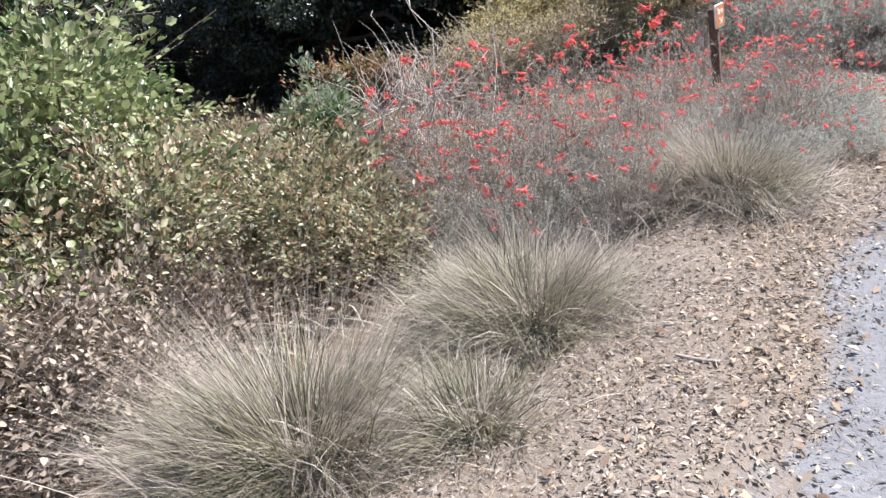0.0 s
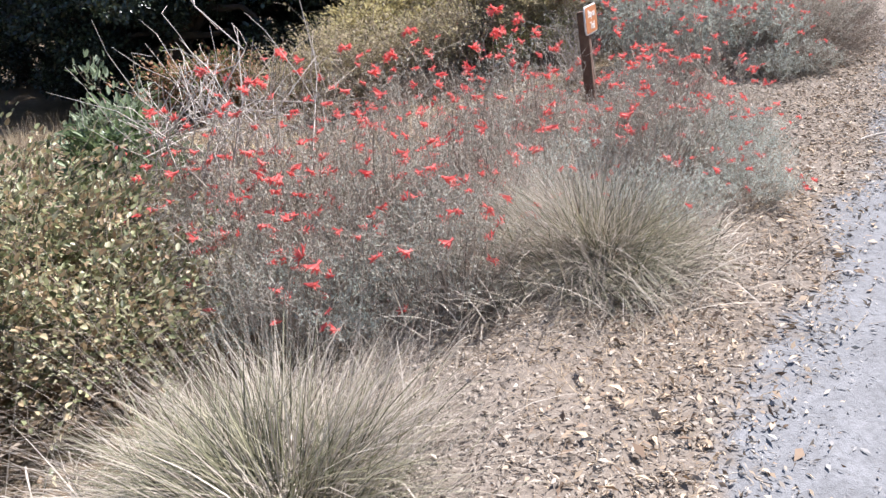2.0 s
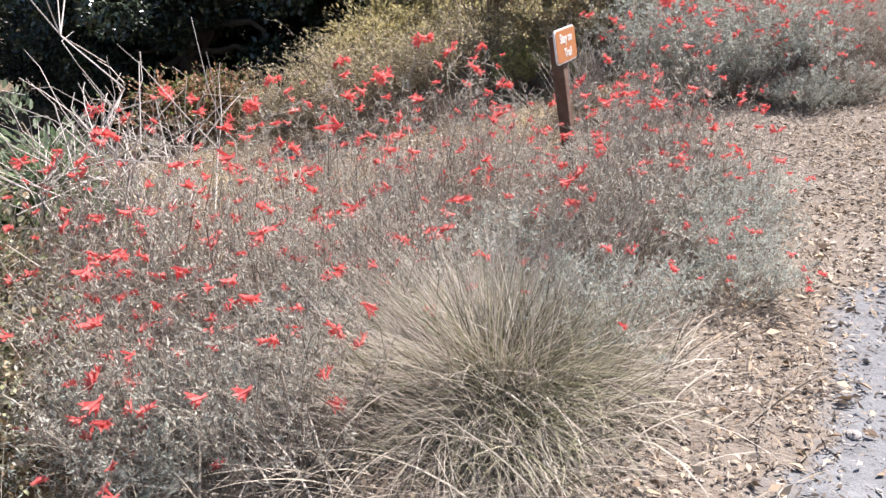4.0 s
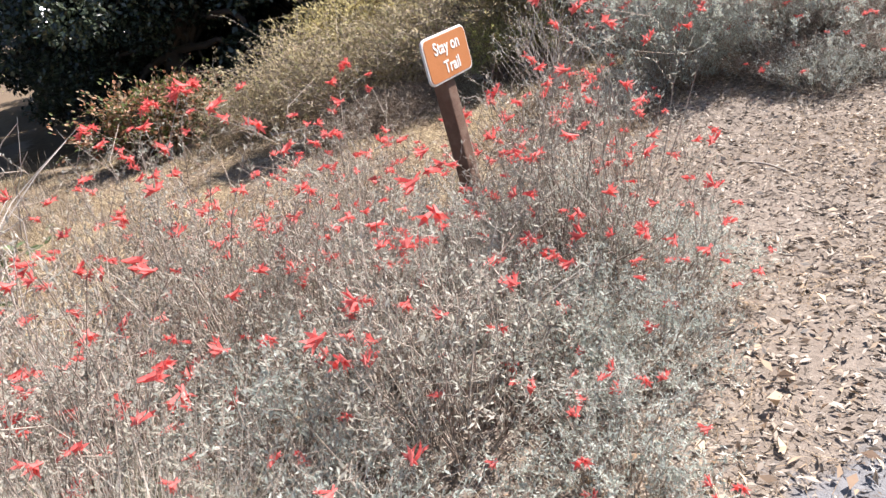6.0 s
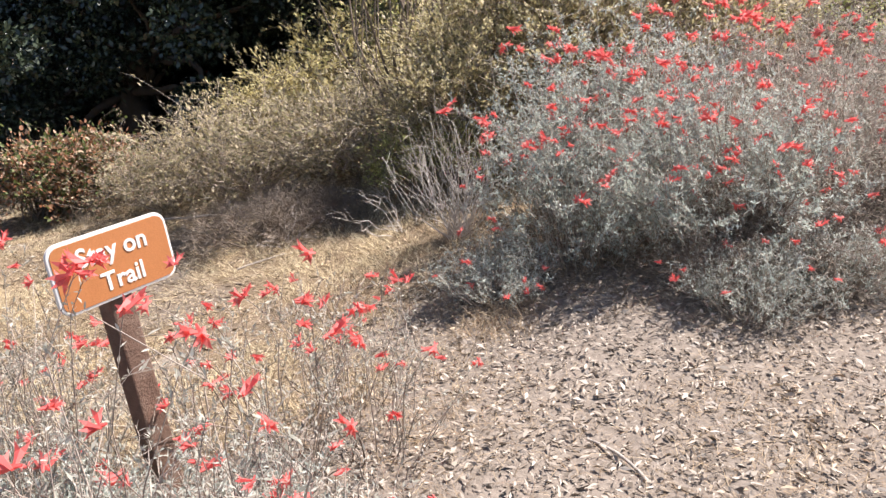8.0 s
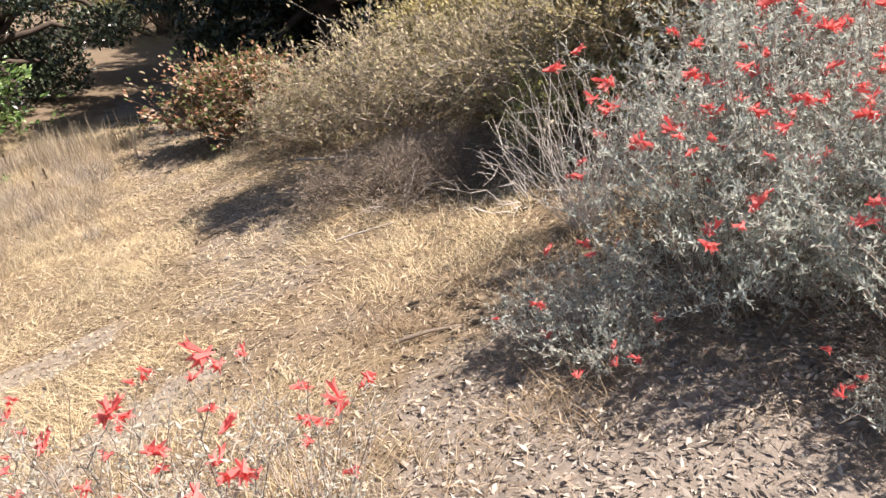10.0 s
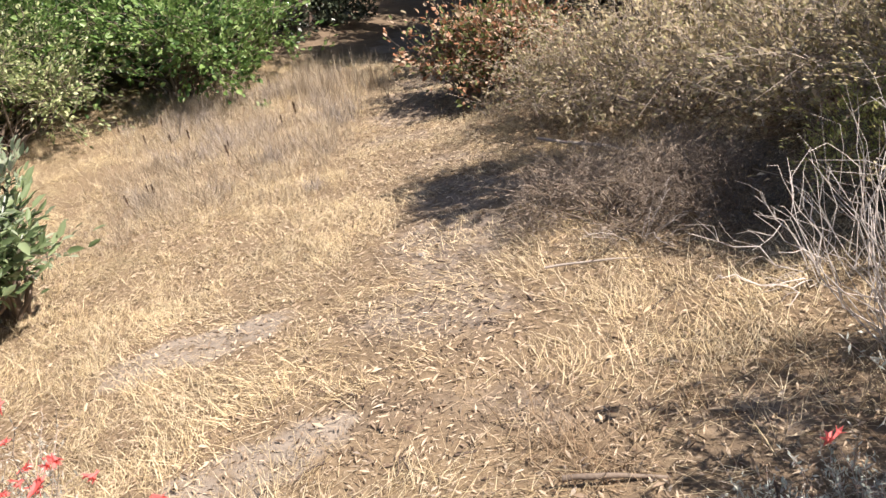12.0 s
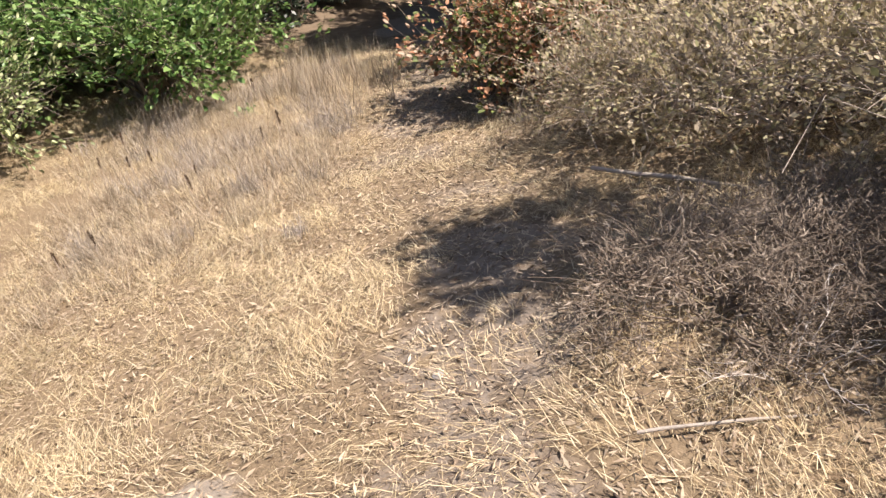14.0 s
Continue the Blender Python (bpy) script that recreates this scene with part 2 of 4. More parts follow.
def ribbons(root, az, lean, curl, length, width, seg=3, twist=None):
    """Tapering blades from their roots, as strips."""
    n = len(root)
    step = np.linspace(0, 1, seg + 1)
    ang = lean[:, None] + curl[:, None] * (step[:-1] + 0.5 / seg)[None]
    dh = np.sin(ang) * (length / seg)[:, None]
    dv = np.cos(ang) * (length / seg)[:, None]
    h = np.concatenate([np.zeros((n, 1)), np.cumsum(dh, 1)], 1)
    v = np.concatenate([np.zeros((n, 1)), np.cumsum(dv, 1)], 1)
    mid = root[:, None, :] + np.stack([h * np.cos(az)[:, None], h * np.sin(az)[:, None], v], -1)
    tw = az + np.pi / 2 + (rng.uniform(-1.2, 1.2, n) if twist is None else twist)
    side = np.stack([np.cos(tw), np.sin(tw), 0 * tw], -1)[:, None, :]
    wid = (width[:, None] * np.maximum(1 - step ** 1.6, 0.08)[None] / 2)[..., None]
    verts = np.stack([mid - side * wid, mid + side * wid], 2)
    i = (np.arange(n) * (seg + 1) * 2)[:, None] + np.arange(seg)[None] * 2
    faces = np.stack([i, i + 1, i + 3, i + 2], -1)
    return verts.reshape(-1, 3), faces.reshape(-1, 4)


def tubes(lines, radii, sides=3):
    """Thin round stems along lines of equal point counts."""
    n, l, _ = lines.shape
    way = np.gradient(lines, axis=1)
    way /= np.linalg.norm(way, axis=2, keepdims=True) + 1e-9
    ref = np.where(np.abs(way[..., 2:3]) > 0.9, [[[1.0, 0, 0]]], [[[0, 0, 1.0]]])
    a = np.cross(way, ref)
    a /= np.linalg.norm(a, axis=2, keepdims=True) + 1e-9
    b = np.cross(way, a)
    th = np.arange(sides) * 2 * np.pi / sides
    ring = a[:, :, None, :] * np.cos(th)[None, None, :, None] + b[:, :, None, :] * np.sin(th)[None, None, :, None]
    verts = lines[:, :, None, :] + ring * radii[:, :, None, None]
    i = (np.arange(n) * l * sides)[:, None, None] + (np.arange(l - 1) * sides)[None, :, None] + np.arange(sides)[None, None, :]
    j = i - np.arange(sides) + (np.arange(sides) + 1) % sides
    faces = np.stack([i, j, j + sides, i + sides], -1)
    return verts.reshape(-1, 3), faces.reshape(-1, 4)


def leaf_fan(pos, way, size, aspect, fold=0.25, full=False, face=0.0):
    """Folded leaves at pos that point along way. full: six-cornered with a rounder outline."""
    n = len(pos)
    way = way / (np.linalg.norm(way, axis=1, keepdims=True) + 1e-9)
    r = rng.normal(size=(n, 3)) + np.array([0, 0, 1.3]) + face * np.array(toward)
    side = np.cross(way, r)
    side /= np.linalg.norm(side, axis=1, keepdims=True) + 1e-9
    up = np.cross(side, way)
    L, W = size[:, None], (size * aspect)[:, None]
    if not full:
        v = np.stack([pos, pos + way * L * 0.45 + side * W * 0.5 + up * W * fold, pos + way * L, pos + way * L * 0.45 - side * W * 0.5 + up * W * fold], 1)
        return v.reshape(-1, 3), np.arange(n * 4).reshape(n, 4)
    v = np.stack([pos,
                  pos + way * L * 0.28 + side * W * 0.46 + up * W * fold,
                  pos + way * L * 0.70 + side * W * 0.40 + up * W * fold * 0.8,
                  pos + way * L - up * L * 0.08,
                  pos + way * L * 0.70 - side * W * 0.40 + up * W * fold * 0.8,
                  pos + way * L * 0.28 - side * W * 0.46 + up * W * fold], 1)
    i = (np.arange(n) * 6)[:, None]
    f = np.concatenate([i + np.array([[0, 1, 2, 3]]), i + np.array([[0, 3, 4, 5]])], 1)
    return v.reshape(-1, 3), f.reshape(-1, 4)


def joined(*pairs):
    vs, fs, k = [], [], 0
    for v, f in pairs:
        vs.append(v)
        fs.append(f + k)
        k += len(v)
    return np.concatenate(vs), np.concatenate(fs)


def bent_lines(start, end, points=5, sag=0.1, wobble=0.05):
    """Curved lines from start to end that bow and wander."""
    n = len(start)
    k = np.linspace(0, 1, points)[None, :, None]
    span = np.linalg.norm(end - start, axis=1)[:, None, None]
    line = start[:, None] * (1 - k) + end[:, None] * k
    bow = rng.normal(size=(n, 1, 3)) * sag * span
    bow[..., 2] += sag * span[..., 0] * 0.8
    line = line + bow * (k * (1 - k)) * 4
    return line + rng.normal(size=(n, points, 3)) * wobble * span * (k > 0)


def at(x, y, turn=0.0, scale=1.0, sink=0.0):
    return pose(x, y, float(ground_z(x, y)) - sink, 0, 0, turn) @ Matrix.Scale(scale, 4)


# ---- ground ----
def axis_steps(lo, hi, fine, grow, limit):
    out = list(np.arange(lo, hi, fine))
    a, st = hi, fine
    while a < limit:
        out.append(a)
        st *= grow
        a += st
    a, st = lo, fine
    while a > -limit:
        st *= grow
        a -= st
        out.append(a)
    return np.array(sorted(out))


def ground_material():
    m, nt, bsdf = base_material("earth_and_trail")
    att = nt.nodes.new("ShaderNodeAttribute")
    att.attribute_name = "zones"
    sep = nt.nodes.new("ShaderNodeSeparateColor")
    nt.links.new(att.outputs["Color"], sep.inputs["Color"])
    soil_amount = att.outputs["Alpha"]
    coarse, mid, fine, grit = noise_node(nt, 1.3, 4), noise_node(nt, 7, 5), noise_node(nt, 38, 5), noise_node(nt, 160, 3)
    duff = ramp(nt, [(0.10, 0.075, 0.05), (0.20, 0.15, 0.10), (0.28, 0.21, 0.15)], mid)
    litter = ramp(nt, [(0.11, 0.09, 0.07), (0.26, 0.217, 0.175), (0.42, 0.363, 0.30)], fine)
    straw = ramp(nt, [(0.09, 0.065, 0.042), (0.25, 0.185, 0.115), (0.46, 0.36, 0.23)], fine)
    soil = ramp(nt, [(0.25, 0.21, 0.165), (0.42, 0.36, 0.285)], mid)
    pale = ramp(nt, [(0.165, 0.163, 0.163), (0.255, 0.255, 0.258), (0.335, 0.335, 0.338)], mid)
    pale = mix(nt, pale, ramp(nt, [(0.30, 0.29, 0.28), (0.95, 0.95, 0.95), (1.35, 1.35, 1.35)], fine), 0.85, "MULTIPLY")

    def edge(amount):
        wob = math_node(nt, "MULTIPLY_ADD", math_node(nt, "SUBTRACT", mid, 0.5), 1.1, amount)
        return band(nt, wob, 0.35, 0.65)
    col = mix(nt, duff, litter, edge(sep.outputs["Green"]))
    col = mix(nt, col, straw, edge(sep.outputs["Blue"]))
    col = mix(nt, col, soil, edge(soil_amount))
    col = mix(nt, col, pale, edge(sep.outputs["Red"]))
    col = mix(nt, col, ramp(nt, [(0.72, 0.70, 0.68), (1.12, 1.12, 1.12)], coarse), 0.6, "MULTIPLY")
    col = mix(nt, col, ramp(nt, [(0.6, 0.58, 0.56), (1.2, 1.2, 1.2)], grit), 0.5, "MULTIPLY")
    nt.links.new(col, bsdf.inputs["Base Color"])
    bsdf.inputs["Roughness"].default_value = 0.95
    bsdf.inputs["Specular IOR Level"].default_value = 0.15
    bump(nt, bsdf, math_node(nt, "ADD", fine, grit), 0.5, 0.012)
    return m


def build_ground():
    xs, ys = axis_steps(-7, 9, 0.07, 1.13, 900), axis_steps(-1, 16, 0.07, 1.13, 900)
    gx, gy = np.meshgrid(xs, ys)
    gz = ground_z(gx, gy) + 0.004 * rng.normal(size=gx.shape) * (np.abs(gx) < 12)
    n, k = gx.shape
    i = (np.arange(n - 1) * k)[:, None] + np.arange(k - 1)[None]
    faces = np.stack([i, i + 1, i + k + 1, i + k], -1).reshape(-1, 4)
    me = raw_mesh("ground", np.stack([gx, gy, gz], -1), faces, ground_material(), True)
    tr, li, go, so, we = zones(gx, gy)
    attr = me.color_attributes.new("zones", "FLOAT_COLOR", "POINT")
    attr.data.foreach_set("color", np.stack([tr, li * (1 - go), np.maximum(go, 0.6 * we), 0.62 * so], -1).astype(np.float32).ravel())
    tagged(new("ground", me), "sloping ground of pale trail, leaf litter and dry straw", "ground", kind="structure")


build_ground()


def scattered(n, x0, x1, y0, y1, weight):
    """Spots in a rectangle, kept by chance where weight(x, y) is high."""
    x, y = rng.uniform(x0, x1, n), rng.uniform(y0, y1, n)
    keep = rng.uniform(size=n) < weight(x, y)
    return x[keep], y[keep]


def blades_of(name, x, y, az, lean, curl, length, width, material, label, category, seg=2, lift=0.0):
    root = np.stack([x, y, ground_z(x, y) - 0.004 + lift], -1)
    v, f = ribbons(root, az, lean, curl, length, width, seg)
    return tagged(new(name, raw_mesh(name, v, f, material)), label, category, kind="stuff")


def build_straw():
    # matted straw over the slope, combed in drifts, with bare gaps between them
    def drift(x, y):
        tr, li, go, so, we = zones(x, y)
        patch = 0.46 + 0.42 * np.sin(2.7 * x + 1.9 * y) * np.sin(1.9 * x - 2.3 * y) + 0.45 * np.sin(7.1 * x - 3.0 * y) * np.sin(5.2 * y + 3.3 * x) + 0.3 * np.sin(13 * x + 5 * y) * np.sin(11 * y - 6 * x)
        return np.clip(go * (1 - 0.5 * so) * (1 - 0.45 * we) * smooth(patch, 0.05, 0.95), 0, 1)
    x, y = scattered(420000, -6.5, 4.6, 6.0, 15.0, drift)
    n = len(x)
    comb = 2.6 + 1.3 * np.sin(1.7 * x + 0.6 * y) + 1.1 * np.sin(2.3 * y - 1.2 * x) + rng.normal(0, 0.75, n)
    blades_of("matted_straw", x, y, comb, rng.uniform(0.95, 1.6, n), rng.uniform(-0.1, 0.5, n), rng.gamma(3.5, 0.023, n).clip(0.02, 0.20), rng.uniform(0.0014, 0.0036, n), M_STRAW, "pale golden dry grass lying matted on the slope", "dry grass", 2, 0.012)
    # standing tufts of dry grass
    cx, cy = scattered(3400, -6.5, 4.4, 6.2, 15.0, lambda x, y: zones(x, y)[2] * (1 - zones(x, y)[3]) * smooth(lane_distance(x, y), 0.25, 0.6))
    k = rng.integers(20, 60, len(cx))
    x = np.repeat(cx, k) + rng.normal(0, 0.05, k.sum())
    y = np.repeat(cy, k) + rng.normal(0, 0.05, k.sum())
    n = len(x)
    blades_of("dry_grass_tufts", x, y, rng.uniform(0, 6.28, n), rng.uniform(0.4, 1.3, n), rng.uniform(0.2, 0.9, n), rng.uniform(0.05, 0.17, n), rng.uniform(0.0014, 0.0030, n), M_STRAW, "low golden tufts of dry grass on the slope", "dry grass", 3)
    # brown dry tufts round the foot of the silvery shrub and in the litter
    cx, cy = scattered(420, 2.6, 6.0, 7.8, 10.2, lambda x, y: np.clip(smooth(lie(x, y)[0], 0.9, 1.6) * (0.35 + 0.65 * np.sin(3.7 * x) * np.sin(4.3 * y + 1)), 0, 1) * 0.8)
    k = rng.integers(20, 60, len(cx))
    x = np.repeat(cx, k) + rng.normal(0, 0.06, k.sum())
    y = np.repeat(cy, k) + rng.normal(0, 0.06, k.sum())
    n = len(x)
    blades_of("brown_grass_tufts", x, y, rng.uniform(0, 6.28, n), rng.uniform(0.3, 1.2, n), rng.uniform(0.1, 0.9, n), rng.uniform(0.05, 0.17, n), rng.uniform(0.002, 0.004, n), M_BROWN_GRASS, "brownish dry grass tufts round the shrub's foot", "dry grass", 3)
    # greyer dry weeds
    x, y = scattered(90000, -7, 1, 7.5, 15, lambda x, y: zones(x, y)[4] * np.clip(0.60 + 0.9 * np.sin(2.9 * x + 0.7 * y) * np.sin(3.3 * y - 1.1 * x) + 0.4 * np.sin(8 * x) * np.sin(7 * y), 0.08, 1))
    n = len(x)
    blades_of("dry_weeds", x, y, rng.uniform(0, 6.28, n), rng.uniform(0.0, 0.9, n), rng.uniform(-0.4, 1.1, n), rng.uniform(0.05, 0.22, n), rng.uniform(0.002, 0.0045, n), M_WEED, "greyish dry weeds standing thick on the bank", "dry weeds", 3)


def build_weed_clumps():
    cx, cy = scattered(4200, -7, 1, 7.5, 15, lambda x, y: zones(x, y)[4] * np.clip(0.5 + 0.8 * np.sin(2.3 * x + 1.7 * y) * np.sin(2.9 * y - 1.9 * x), 0.05, 1))
    k = rng.integers(20, 55, len(cx))
    x = np.repeat(cx, k) + rng.normal(0, 0.045, k.sum())
    y = np.repeat(cy, k) + rng.normal(0, 0.045, k.sum())
    n = len(x)
    blades_of("dry_weed_clumps", x, y, rng.uniform(0, 6.28, n), rng.uniform(0.1, 1.1, n), rng.uniform(-0.2, 1.0, n), np.repeat(rng.uniform(0.6, 2.0, len(cx)), k) * rng.uniform(0.06, 0.20, n), rng.uniform(0.002, 0.0045, n), M_WEED, "greyish bushy dry weeds in clumps on the bank", "dry weeds", 3)
    # bushier grey weeds
    cx, cy = scattered(620, -6.5, 0.6, 8.0, 14.2, lambda x, y: zones(x, y)[4] * np.clip(0.55 + 0.7 * np.sin(1.9 * x + 2.2 * y) * np.sin(2.6 * y - 1.4 * x), 0.1, 1))
    k = rng.integers(60, 130, len(cx))
    big = np.repeat(rng.uniform(0.6, 1.25, len(cx)), k)
    x = np.repeat(cx, k) + big * rng.normal(0, 0.06, k.sum())
    y = np.repeat(cy, k) + big * rng.normal(0, 0.06, k.sum())
    n = len(x)
    blades_of("grey_weed_bushes", x, y, rng.uniform(0, 6.28, n), rng.uniform(0.0, 1.1, n), rng.uniform(-0.6, 0.8, n), big * rng.uniform(0.08, 0.27, n), rng.uniform(0.0022, 0.0048, n), M_WEED_GREY, "fuzzy grey-brown dry weeds in bushy clumps", "dry weeds", 3)
    # grey stems trodden into the straw
    x, y = scattered(160000, -6.5, 4.6, 6.0, 15.0, lambda x, y: np.clip(zones(x, y)[2] * (0.25 + 0.6 * np.sin(1.7 * x - 2.9 * y) * np.sin(3.7 * x + 1.3 * y)), 0, 1))
    n = len(x)
    blades_of("trodden_stems", x, y, rng.uniform(0, 6.28, n), rng.uniform(1.2, 1.6, n), rng.uniform(-0.1, 0.3, n), rng.uniform(0.03, 0.10, n), rng.uniform(0.0015, 0.0035, n), M_BROWN_GRASS, "brown broken stems trodden into the straw", "dry grass", 2, 0.016)


def build_thatch():
    x, y = scattered(150000, -1.0, 6.0, 1.0, 9.5, lambda x, y: zones(x, y)[1] * (1 - zones(x, y)[0]) * (1 - smooth(lie(x, y)[0], 2.0, 2.6)) * np.clip(0.35 + 0.5 * np.sin(3.1 * x + 2 * y) * np.sin(2.7 * y - 2.1 * x), 0, 1))
    n = len(x)
    blades_of("dry_thatch", x, y, rng.uniform(0, 6.28, n), rng.uniform(1.2, 1.62, n), rng.uniform(-0.1, 0.3, n), rng.uniform(0.03, 0.13, n), rng.uniform(0.0015, 0.0032, n), M_BROWN_GRASS, "bits of dry grass lying in the leaf litter", "dry grass", 2, 0.012)


def build_tall_stalks():
    cx, cy = scattered(260, -4.8, -2.2, 12.4, 14.2, lambda x, y: np.exp(-((x + 3.5) ** 2 / 0.5 + (y - 13.2) ** 2 / 0.25)))
    k = rng.integers(6, 14, len(cx))
    x = np.repeat(cx, k) + rng.normal(0, 0.05, k.sum())
    y = np.repeat(cy, k) + rng.normal(0, 0.05, k.sum())
    n = len(x)
    blades_of("tall_dry_stalks", x, y, rng.uniform(0, 6.28, n), rng.uniform(0.0, 0.35, n), rng.uniform(-0.1, 0.4, n), rng.uniform(0.2, 0.55, n), rng.uniform(0.004, 0.008, n), M_WEED, "pale tall dry stalks beside the shaded path", "dry weeds", 3)


def build_litter():
    def litter_weight(x, y):
        tr, li, go, so, we = zones(x, y)
        li = np.maximum(li, smooth(lie(x, y)[1], 5.6, 7.2) * smooth(lie(x, y)[0], -1.3, 0.0))
        return li * (1 - tr * (1 - 0.75 * smooth(lie(x, y)[1], 5.6, 7.2))) * np.clip(0.85 + 0.5 * np.sin(5.3 * x + 2.2 * y) * np.sin(4.7 * y - 3.1 * x) + 0.28 * smooth(lie(x, y)[1], 6.0, 7.5), 0.1, 1) * (1 - 0.35 * smooth(lie(x, y)[1], 5.5, 7.0)) * (1 - 0.3 * so)
    x, y = scattered(780000, -3.0, 7.5, 1.0, 14.0, litter_weight)
    on_lane = lie(x, y)[0] + rng.normal(0, 0.35, len(x)) > 2.1
    lx, ly = x[on_lane], y[on_lane]
    az, tilt = rng.uniform(0, 6.28, len(lx)), rng.normal(0, 0.22, len(lx))
    way = np.stack([np.cos(az) * np.cos(tilt), np.sin(az) * np.cos(tilt), np.sin(tilt)], -1)
    v, f = leaf_fan(np.stack([lx, ly, ground_z(lx, ly) + rng.uniform(0.003, 0.014, len(lx))], -1), way, rng.gamma(3.0, 0.0075, len(lx)).clip(0.006, 0.055), rng.uniform(0.10, 0.28, len(lx)), 0.3)
    tagged(new("path_litter", raw_mesh("path_litter", v, f, M_LANE)), "brown crushed leaves and chips on the side path", "leaf litter", kind="stuff")
    x, y = x[~on_lane], y[~on_lane]
    n = len(x)
    size = rng.gamma(3, 0.0075, n).clip(0.007, 0.046) * (1 - 0.25 * smooth(lie(x, y)[0], 2.0, 2.8)) * (0.8 + 0.2 * smooth(lie(x, y)[1], 5.5, 7.0))
    az, tilt = rng.uniform(0, 6.28, n), rng.normal(0, 0.25, n)
    way = np.stack([np.cos(az) * np.cos(tilt), np.sin(az) * np.cos(tilt), np.sin(tilt)], -1)
    pos = np.stack([x, y, ground_z(x, y) + rng.uniform(0.004, 0.016, n)], -1)
    v, f = leaf_fan(pos, way, size, rng.uniform(0.18, 0.42, n), 0.3)
    tagged(new("leaf_litter", raw_mesh("leaf_litter", v, f, M_CHIP)), "bleached leaf litter and wood chips beside the trail", "leaf litter", kind="stuff")
    x, y = scattered(190000, 0.0, 8, 1.5, 12, lambda x, y: np.clip(1 - np.abs(lie(x, y)[0] - trail_edge(lie(x, y)[1]) - 0.18) / 0.50, 0, 1) * (0.60 - 0.3 * smooth(lie(x, y)[1], 5.5, 7.0)))
    n = len(x)
    az, tilt = rng.uniform(0, 6.28, n), rng.normal(0, 0.4, n)
    way = np.stack([np.cos(az) * np.cos(tilt), np.sin(az) * np.cos(tilt), np.sin(tilt)], -1)
    v, f = leaf_fan(np.stack([x, y, ground_z(x, y) + rng.uniform(0.006, 0.02, n)], -1), way, rng.gamma(3, 0.008, n).clip(0.008, 0.06), rng.uniform(0.2, 0.55, n), 0.35)
    tagged(new("tan_leaf_litter", raw_mesh("tan_leaf_litter", v, f, M_CHIP_TAN)), "tan dry leaves drifted along the trail edge", "leaf litter", kind="stuff")
    # bits that lie on the trail itself
    x, y = scattered(260000, -1, 8, 0, 12, lambda x, y: zones(x, y)[0] * (0.25 + 0.75 * np.exp(-np.maximum(trail_edge(lie(x, y)[1]) - lie(x, y)[0], 0) * 4)))
    n = len(x)
    az = rng.uniform(0, 6.28, n)
    way = np.stack([np.cos(az), np.sin(az), rng.normal(0, 0.12, n)], -1)
    v, f = leaf_fan(np.stack([x, y, ground_z(x, y) + 0.004], -1), way, rng.gamma(2.2, 0.0055, n).clip(0.004, 0.05), rng.uniform(0.15, 0.4, n), 0.2)
    tagged(new("trail_debris", raw_mesh("trail_debris", v, f, M_BIT)), "small dry leaves and bits strewn on the trail", "leaf litter", kind="stuff")


build_straw()
build_weed_clumps()
build_thatch()
build_tall_stalks()
build_litter()


# ---- plants ----
def deergrass(label, radius=0.62, height=0.66, blades=5200, spray=0):
    t = thing("deergrass_clump", label, "grass clump", "deergrass clumps by the trail")
    k = radius / 0.62
    flop = rng.uniform(0, 6.28)

    def tuft(n, r0, lean, curl, lo, hi, w, locks=0, seg=5):
        th = rng.uniform(0, 6.28, n)
        jitter, drop, bend = rng.normal(0, 0.35, n), rng.uniform(0.3, 1.2, n), rng.uniform(0.6, 1.25, n)
        if locks:
            pick = rng.integers(0, locks, n)
            th = rng.uniform(0, 6.28, locks)[pick] + rng.normal(0, 0.16, n)
            jitter = rng.normal(0, 1.0, locks)[pick] + rng.normal(0, 0.28, n)
            drop = rng.uniform(0.2, 1.25, locks)[pick] + rng.normal(0, 0.12, n)
            bend = rng.uniform(0.3, 1.4, locks)[pick] + rng.normal(0, 0.18, n)
        rad = np.abs(rng.normal(0, r0 * k, n))
        root = np.stack([rad * np.cos(th), rad * np.sin(th), np.full(n, -0.05)], -1)
        az = th + jitter * (1.6 if seg > 5 else 1.0)
        az = az - 0.45 * np.sin(az - flop)
        return ribbons(root, az, np.clip(lean * drop * (1 + 0.22 * np.cos(az - flop)) + rad * 0.6, 0, 1.4), curl * bend, rng.uniform(lo, hi, n) * height, rng.uniform(w * 0.6, w * 1.4, n), seg)
    v, f = tuft(int(blades * 0.62), 0.14, 0.65, 1.45, 0.45, 1.0, 0.0060, 80)
    part("green_blade_tuft", raw_mesh("green_blade_tuft", v, f, M_CLUMP_GREEN), None, t, "olive green upright blades", "stuff")
    v, f = tuft(int(blades * 0.9), 0.27, 0.85, 2.3, 0.35, 1.1, 0.0060, 150, 6)
    part("dry_blade_skirt", raw_mesh("dry_blade_skirt", v, f, M_CLUMP_DRY), None, t, "straw-coloured drooping old blades", "stuff")
    v, f = tuft(int(blades * 0.45), 0.20, 0.95, 1.0, 0.70, 1.25, 0.0020, 60)
    part("seed_stalk_haze", raw_mesh("seed_stalk_haze", v, f, M_SEED), None, t, "thin pale seed stalks", "stuff")
    if spray:
        v, f = tuft(spray, 0.20, 0.42, 0.55, 0.95, 1.75, 0.0014)
        part("tall_stalk_spray", raw_mesh("tall_stalk_spray", v, f, M_SEED), None, t, "tall hazy spray of flowering stalks", "stuff")
    return t



